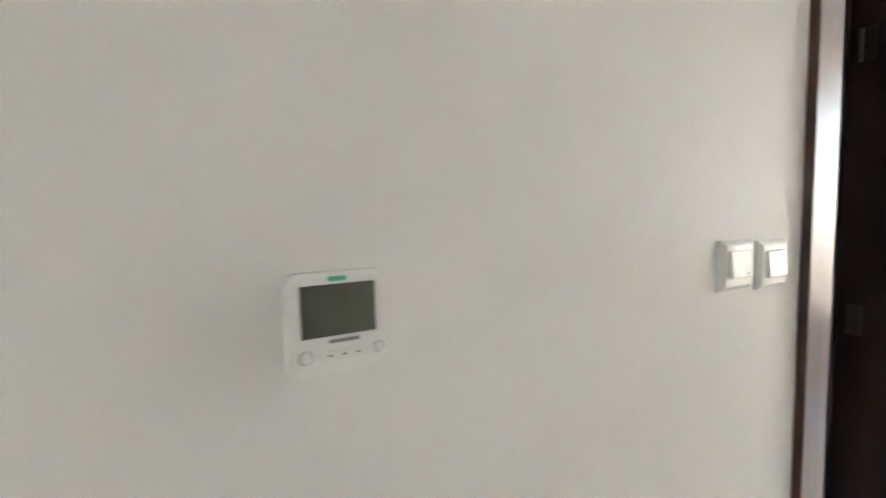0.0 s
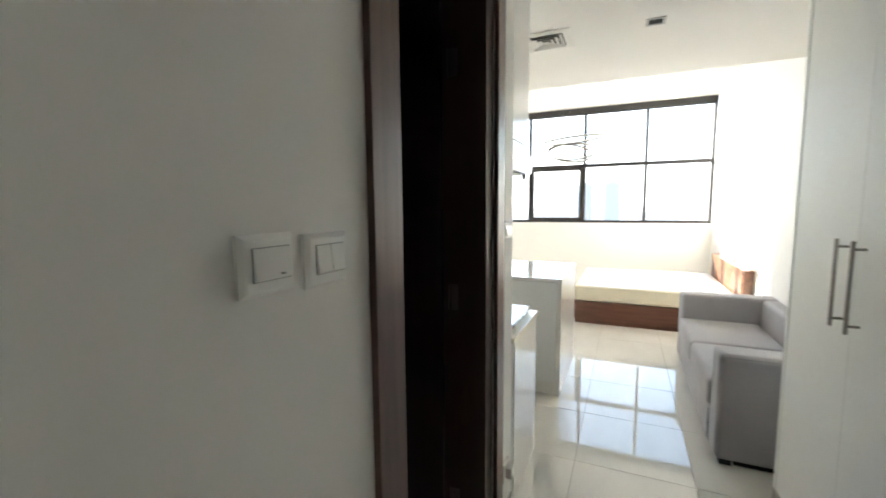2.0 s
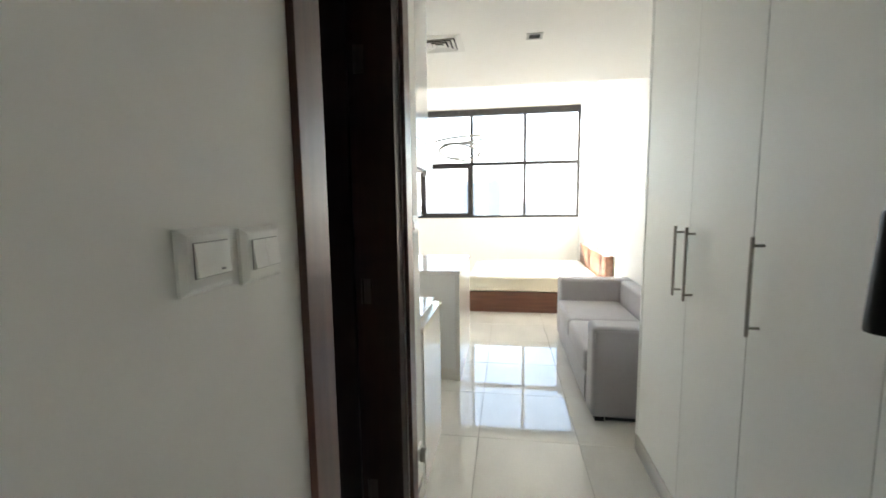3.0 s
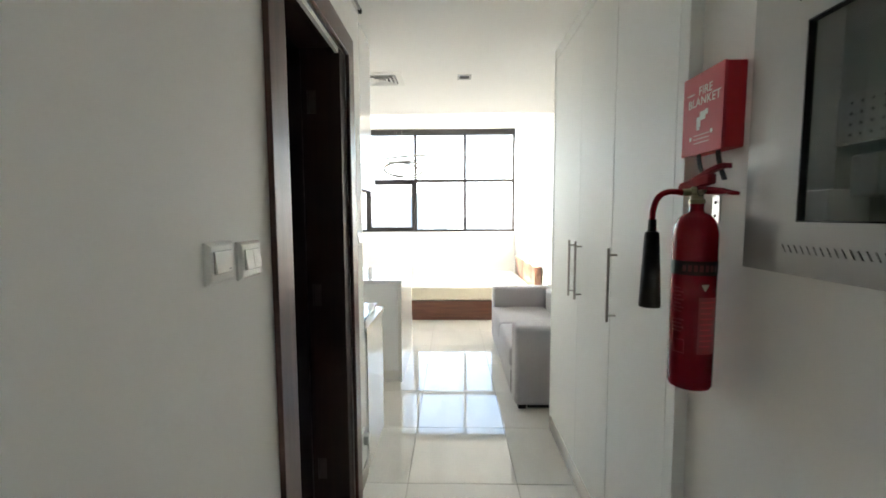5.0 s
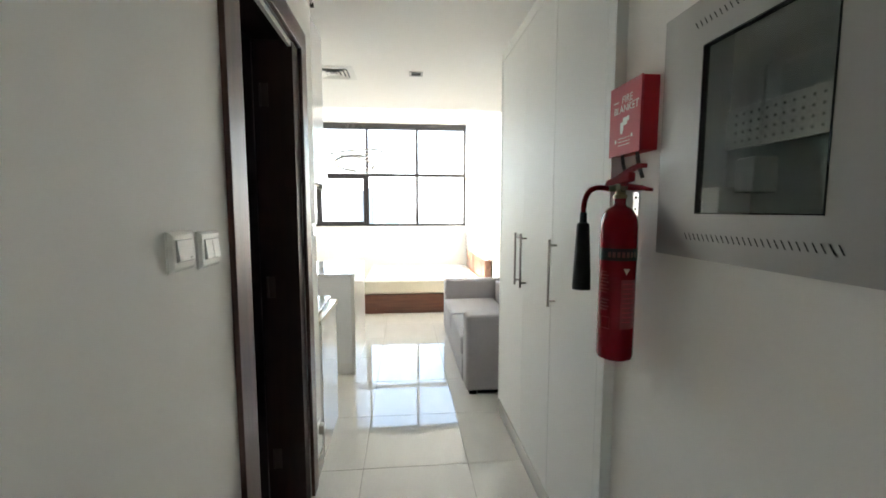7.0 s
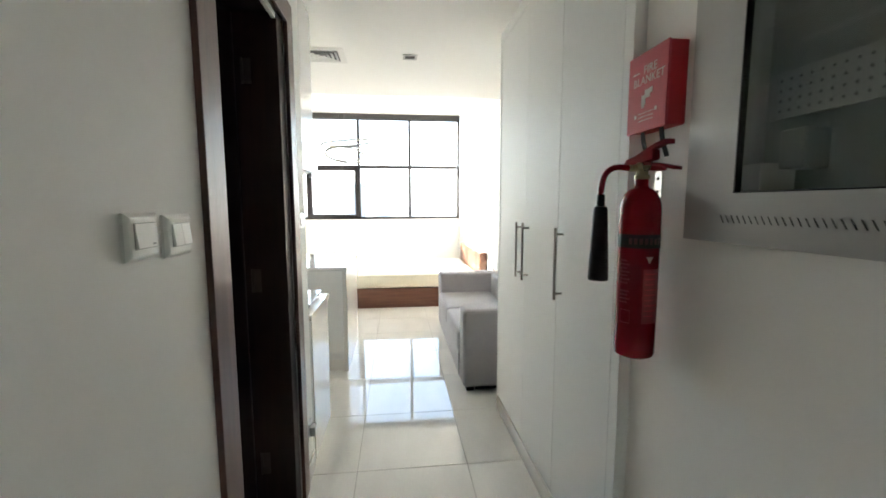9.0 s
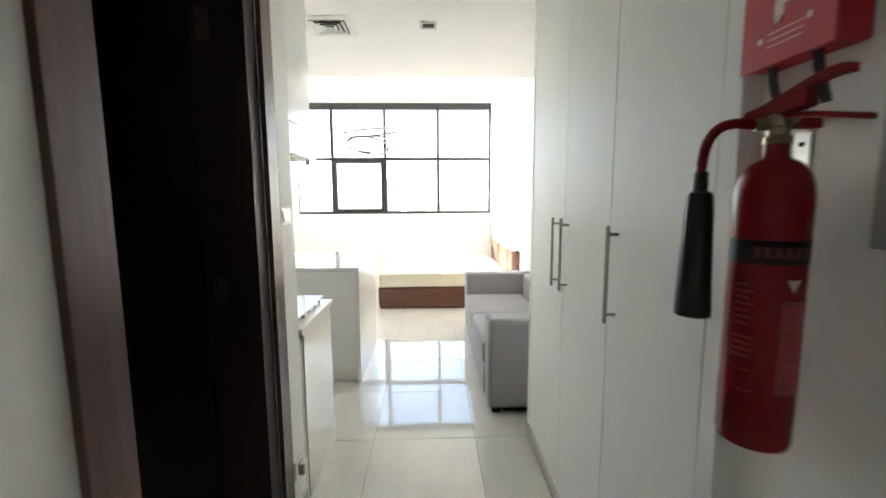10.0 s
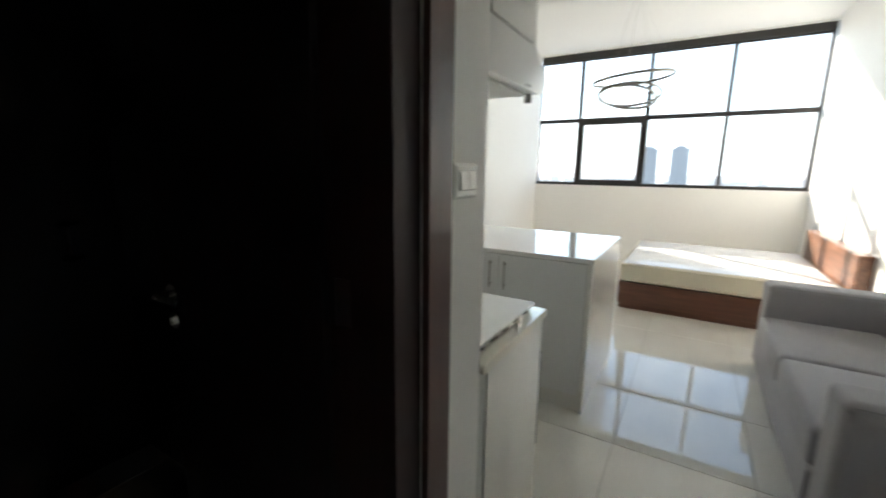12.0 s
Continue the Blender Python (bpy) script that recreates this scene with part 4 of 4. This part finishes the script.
def bed():
    x0, x1, y0, y1 = 5.10, 6.72, -1.0, 0.70
    b = thing("bed_frame", (5.9, -0.15, 0), "walnut-veneered low box bed frame with a headboard", "bed")
    box("side_rail", (x0, y0, 0.055), (x0 + 0.03, y1, 0.275), BED_WOOD, b, "", 0.003)
    box("side_rail", (x1 - 0.03, y0, 0.055), (x1, y1, 0.275), BED_WOOD, b, "", 0.003)
    box("foot_rail", (x0 + 0.0305, y1 - 0.03, 0.055), (x1 - 0.0305, y1, 0.275), BED_WOOD, b, "", 0.003)
    box("plinth", (x0 + 0.012, y0, 0.0), (x1 - 0.012, y1 - 0.012, 0.0545), BED_WOOD, b, "dark recessed plinth", 0.002)
    box("slat_base", (x0 + 0.031, y0 + 0.001, 0.10), (x1 - 0.031, y1 - 0.031, 0.255), BED_WOOD, b)
    hb = box("headboard", (4.98, ROOM_R + 0.004, 0.0), (x1 - 0.02, y0 - 0.001, 0.762), HEAD_WOOD, b, "walnut headboard against the wall", 0.004)
    for a, c in ((5.02, 6.246), (6.250, 6.69)):
        box("panel", (a, y0 - 0.0012, 0.28), (c, y0 + 0.005, 0.757), HEAD_WOOD, hb, "", 0.004)
    m = thing("mattress", (5.9, -0.15, 0.275), "cream-sided mattress still wrapped in clear plastic", "mattress")
    bm = add_box(bmesh.new(), (x0 + 0.005, y0 + 0.014, 0.2765), (x1 + 0.05, y1 - 0.004, 0.468), 0.03, 4)
    part("core", bm, MATTRESS_SIDE, m, "", True)
    bm = bmesh.new()
    n = 36
    grid = []
    for i in range(n + 1):
        row = []
        for j in range(n + 1):
            u, v = i / n, j / n
            x, y = x0 + 0.03 + (x1 - x0 - 0.01) * u, y0 + 0.04 + (y1 - y0 - 0.07) * v
            edge = min(u, 1 - u, v, 1 - v)
            z = 0.4685 + 0.012 * min(1, edge * 9) + 0.004 * noise.noise((x * 4, y * 4, 3.1)) * min(1, edge * 9)
            row.append(bm.verts.new((x, y, z)))
        grid.append(row)
    for i in range(n):
        for j in range(n):
            bm.faces.new((grid[i][j], grid[i + 1][j], grid[i + 1][j + 1], grid[i][j + 1]))
    low = bmesh.ops.extrude_face_region(bm, geom=bm.faces[:])
    for v in [g for g in low["geom"] if isinstance(g, bmesh.types.BMVert)]:
        v.co.z = 0.462
    part("quilted_top", bm, MATTRESS_TOP, m, "white cover under glossy plastic", True)
    for z in (0.300, 0.447):
        loop = [(u, v, z) for u, v in round_rect(x0 + 0.004, x1 + 0.051, y0 + 0.013, y1 - 0.003, 0.03, 4)]
        part("piping", add_tube(bmesh.new(), loop, 0.006, 8, True), MATTRESS_SIDE, m, "", True)


bed()


RING = material("bronze_ring", (0.30, 0.28, 0.24), 0.4, 0.5, 0.05, 12)


def ring_pendant():
    c = Vector((5.4, 0.80, 2.24))
    p = thing("pendant_lamp", (c.x, c.y, HIGH), "slim pendant lamp of three crossing thin metal rings", "pendant lamp")
    part("canopy", add_lathe(bmesh.new(), (c.x, c.y, HIGH - 0.03), [(0, 0.0), (0.085, 0.0), (0.09, 0.006), (0.09, 0.0295), (0, 0.0295)], 32), VENT_METAL, p, "white ceiling canopy", True)
    for (dx, dy, dz), r, tilt_x, tilt_y in (((0, -0.01, 0.045), 0.372, -5, -3), ((0, 0.01, -0.105), 0.290, -3, 13), ((0.0, 0.03, -0.125), 0.270, 5, 17)):
        m = Matrix.Translation(c + Vector((dx, dy, dz))) @ pose(0, 0, 0, tilt_x, tilt_y, 0)
        pts = [m @ Vector((r * math.cos(2 * math.pi * i / 64), r * math.sin(2 * math.pi * i / 64), 0)) for i in range(64)]
        ring = part("ring", add_tube(bmesh.new(), pts, 0.0135, 8, True), RING, p, "thin bronze metal ring", True)
        for k in (4, 26, 46):
            rod("wire", pts[k], (c.x + 0.02 * math.cos(k), c.y + 0.02 * math.sin(k), HIGH - 0.029), 0.0005, STEEL, ring, "", None, 6)


ring_pendant()


# ---- ceiling fittings ----
def ceiling_vent():
    x0, x1, y0, y1, z = 2.505, 2.825, 0.495, 0.815, LOW
    v = thing("ceiling_vent", ((x0 + x1) / 2, (y0 + y1) / 2, z - 0.012), "white square four-way ceiling air diffuser", "vent")
    mx, my = (x0 + x1) / 2, (y0 + y1) / 2

    def ring(o, i, zo, zi):
        bm = bmesh.new()
        vo = [bm.verts.new((mx + o * a, my + o * b, zo)) for a, b in ((-1, -1), (1, -1), (1, 1), (-1, 1))]
        vi = [bm.verts.new((mx + i * a, my + i * b, zi)) for a, b in ((-1, -1), (1, -1), (1, 1), (-1, 1))]
        vo2 = [bm.verts.new(p.co + Vector((0, 0, 0.002))) for p in vo]
        vi2 = [bm.verts.new(p.co + Vector((0, 0, 0.002))) for p in vi]
        for k in range(4):
            j = (k + 1) % 4
            bm.faces.new((vo[k], vo[j], vi[j], vi[k]))
            bm.faces.new((vo2[k], vo2[j], vi2[j], vi2[k]))
            bm.faces.new((vo[k], vo[j], vo2[j], vo2[k]))
            bm.faces.new((vi[k], vi[j], vi2[j], vi2[k]))
        return bm

    part("frame", ring(0.16, 0.115, z - 0.004, z - 0.010), VENT_METAL, v)
    # dark plate puts the shade between the blades into colour
    box("throat", (mx - 0.114, my - 0.114, z - 0.0030), (mx + 0.114, my + 0.114, z - 0.0005), SLOT_SHADE, v, "dark throat")
    for o in (0.108, 0.078, 0.048):
        part("blade", ring(o, o - 0.022, z - 0.016, z - 0.0045), VENT_METAL, v)
    box("core", (mx - 0.020, my - 0.020, z - 0.016), (mx + 0.020, my + 0.020, z - 0.012), VENT_METAL, v)


ceiling_vent()


def ceiling_strip():
    t = thing("ceiling_strip", (0.9, WL - 0.02, LOW), "thin grey strip along the corridor ceiling edge", "track")
    # grey strip below the ceiling, closed by a small dark end
    box("strip_body", (0.2, WL - 0.031, LOW - 0.012), (1.565, WL - 0.020, LOW - 0.0005), GREY_PLASTIC, t, "", 0.0015, 1)
    box("strip_end", (1.5655, WL - 0.034, LOW - 0.022), (1.585, WL - 0.016, LOW - 0.0005), BLACK, t, "dark end piece", 0.003)


ceiling_strip()


def recessed_light():
    v = thing("recessed_spotlight", (2.635, 0.022, LOW - 0.006), "small square recessed ceiling spotlight, switched off", "spotlight")
    bm = bmesh.new()
    cx, cy, o, i = 2.635, 0.022, 0.052, 0.036
    for a, b in (((cx - o, cy - o), (cx + o, cy - i)), ((cx - o, cy + i), (cx + o, cy + o)), ((cx - o, cy - i), (cx - i, cy + i)), ((cx + i, cy - i), (cx + o, cy + i))):
        add_box(bm, (a[0], a[1], LOW - 0.006), (b[0], b[1], LOW - 0.0005))
    part("trim_ring", bm, GREY_METAL, v, "grey square trim")
    # near-black recess and lamp face hold the fitting's shade in their colour
    box("recess", (cx - i, cy - i, LOW - 0.002), (cx + i, cy + i, LOW - 0.0006), SLOT_SHADE, v, "dark unlit recess")
    rod("lamp", (cx, cy, LOW - 0.0022), (cx, cy, LOW - 0.0045), 0.020, SLOT_SHADE, v, "unlit lamp face", None, 24)


recessed_light()


def low_socket():
    s = thing("wall_socket", (1.53, WL, 0.22), "white wall socket low beside the door with a grey plug", "socket")
    part("plate", add_prism(bmesh.new(), round_rect(1.487, 1.573, 0.225, 0.311, 0.005), WL - 0.010, WL - 0.0005, "y"), PLASTIC, s, "", True)
    bm = add_box(bmesh.new(), (1.508, WL - 0.040, 0.240), (1.556, WL - 0.0102, 0.292), 0.006)
    part("plug", bm, LACQUER_EDGE, s, "pale grey plug", True)


low_socket()


# ---- outside ----
def tower(bearing_y, at, wide, deep, height, base, floors, bays, crown):
    t = thing("tower_block", (at, bearing_y, base), "pale blue high-rise tower with haze painted as glow", "building", "distant towers")
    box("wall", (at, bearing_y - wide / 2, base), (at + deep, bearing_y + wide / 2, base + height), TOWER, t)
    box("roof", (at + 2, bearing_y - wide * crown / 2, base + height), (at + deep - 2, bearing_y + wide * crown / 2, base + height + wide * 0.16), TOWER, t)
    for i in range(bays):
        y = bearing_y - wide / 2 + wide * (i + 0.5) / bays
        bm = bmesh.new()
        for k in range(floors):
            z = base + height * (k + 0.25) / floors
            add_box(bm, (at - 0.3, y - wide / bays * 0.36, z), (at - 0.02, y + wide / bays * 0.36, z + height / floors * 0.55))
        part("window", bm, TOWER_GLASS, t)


tower(600 * 0.0303 - 0.2, 600, 20.0, 16, 57.5, -28, 26, 5, 0.55)
tower(620 * 0.0885, 620, 20.0, 16, 58.0, -28, 26, 5, 0.55)


def far_city():
    bm = bmesh.new()
    for i in range(150):
        y = -500 + 1300 * random.random()
        x = 700 + 500 * random.random()
        w, h = 8 + 25 * random.random(), 6 + 12 * random.random() ** 2
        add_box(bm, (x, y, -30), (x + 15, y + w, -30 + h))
    part("low_city", bm, CITY, None, "low buildings along the horizon, haze painted as glow", kind="stuff", category="city")
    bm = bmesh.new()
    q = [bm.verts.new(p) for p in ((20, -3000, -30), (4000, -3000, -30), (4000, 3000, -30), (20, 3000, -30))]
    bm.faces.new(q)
    part("ground", bm, LAND, None, "pale land far below the window, haze painted as glow", kind="structure", category="ground")


far_city()


# ---- skirting and floor tiles, piece by piece ----
def skirting():
    runs = [("x", X0, 0.497, WL, -1), ("x", 1.441, XK, WL, -1), ("x", X0, 0.60, WR, 1), ("x", 2.155, 2.42, ROOM_R, 1), ("x", 4.30, 4.98, ROOM_R, 1)]
    base = thing("baseboard", (0, 0, 0), "pale polished tile skirting along the walls", "baseboard", kind="structure")
    for _, a, b, y, s in runs:
        n = max(1, round((b - a) / 0.6))
        for i in range(n):
            p, q = a + (b - a) * i / n + 0.0008, a + (b - a) * (i + 1) / n - 0.0008
            box("skirting_tile", (p, y + s * 0.0005, 0.0005), (q, y + s * 0.010, 0.095), SKIRT, base, "", 0.0015, 1)


skirting()

floor = box("floor", (X0 - 0.1, ROOM_R - 0.15, -0.10), (XW + 0.22, ROOM_L + 0.15, -0.0035), GROUT, None, "polished cream porcelain tile floor with thin grey joints", kind="structure", category="floor")
TILE_X, TILE_Y, STEP = 2.155, 0.367, 0.602
bm = add_box(bmesh.new(), (-0.2995, -0.2995, -0.012), (0.2995, 0.2995, 0.0), 0.0012, 1)
tile_mesh = bpy.data.meshes.new("tile")
bm.to_mesh(tile_mesh)
bm.free()
tile_mesh.materials.append(TILE)
for i in range(-8, 9):
    for j in range(-3, 4):
        cx, cy = TILE_X + STEP * (i + 0.5), TILE_Y + STEP * (j + 0.5)
        if cx + 0.3 < X0 or cx - 0.3 > XW or cy + 0.3 < ROOM_R or cy - 0.3 > ROOM_L:
            continue
        place(new("tile", tile_mesh), (cx, cy, 0), floor)
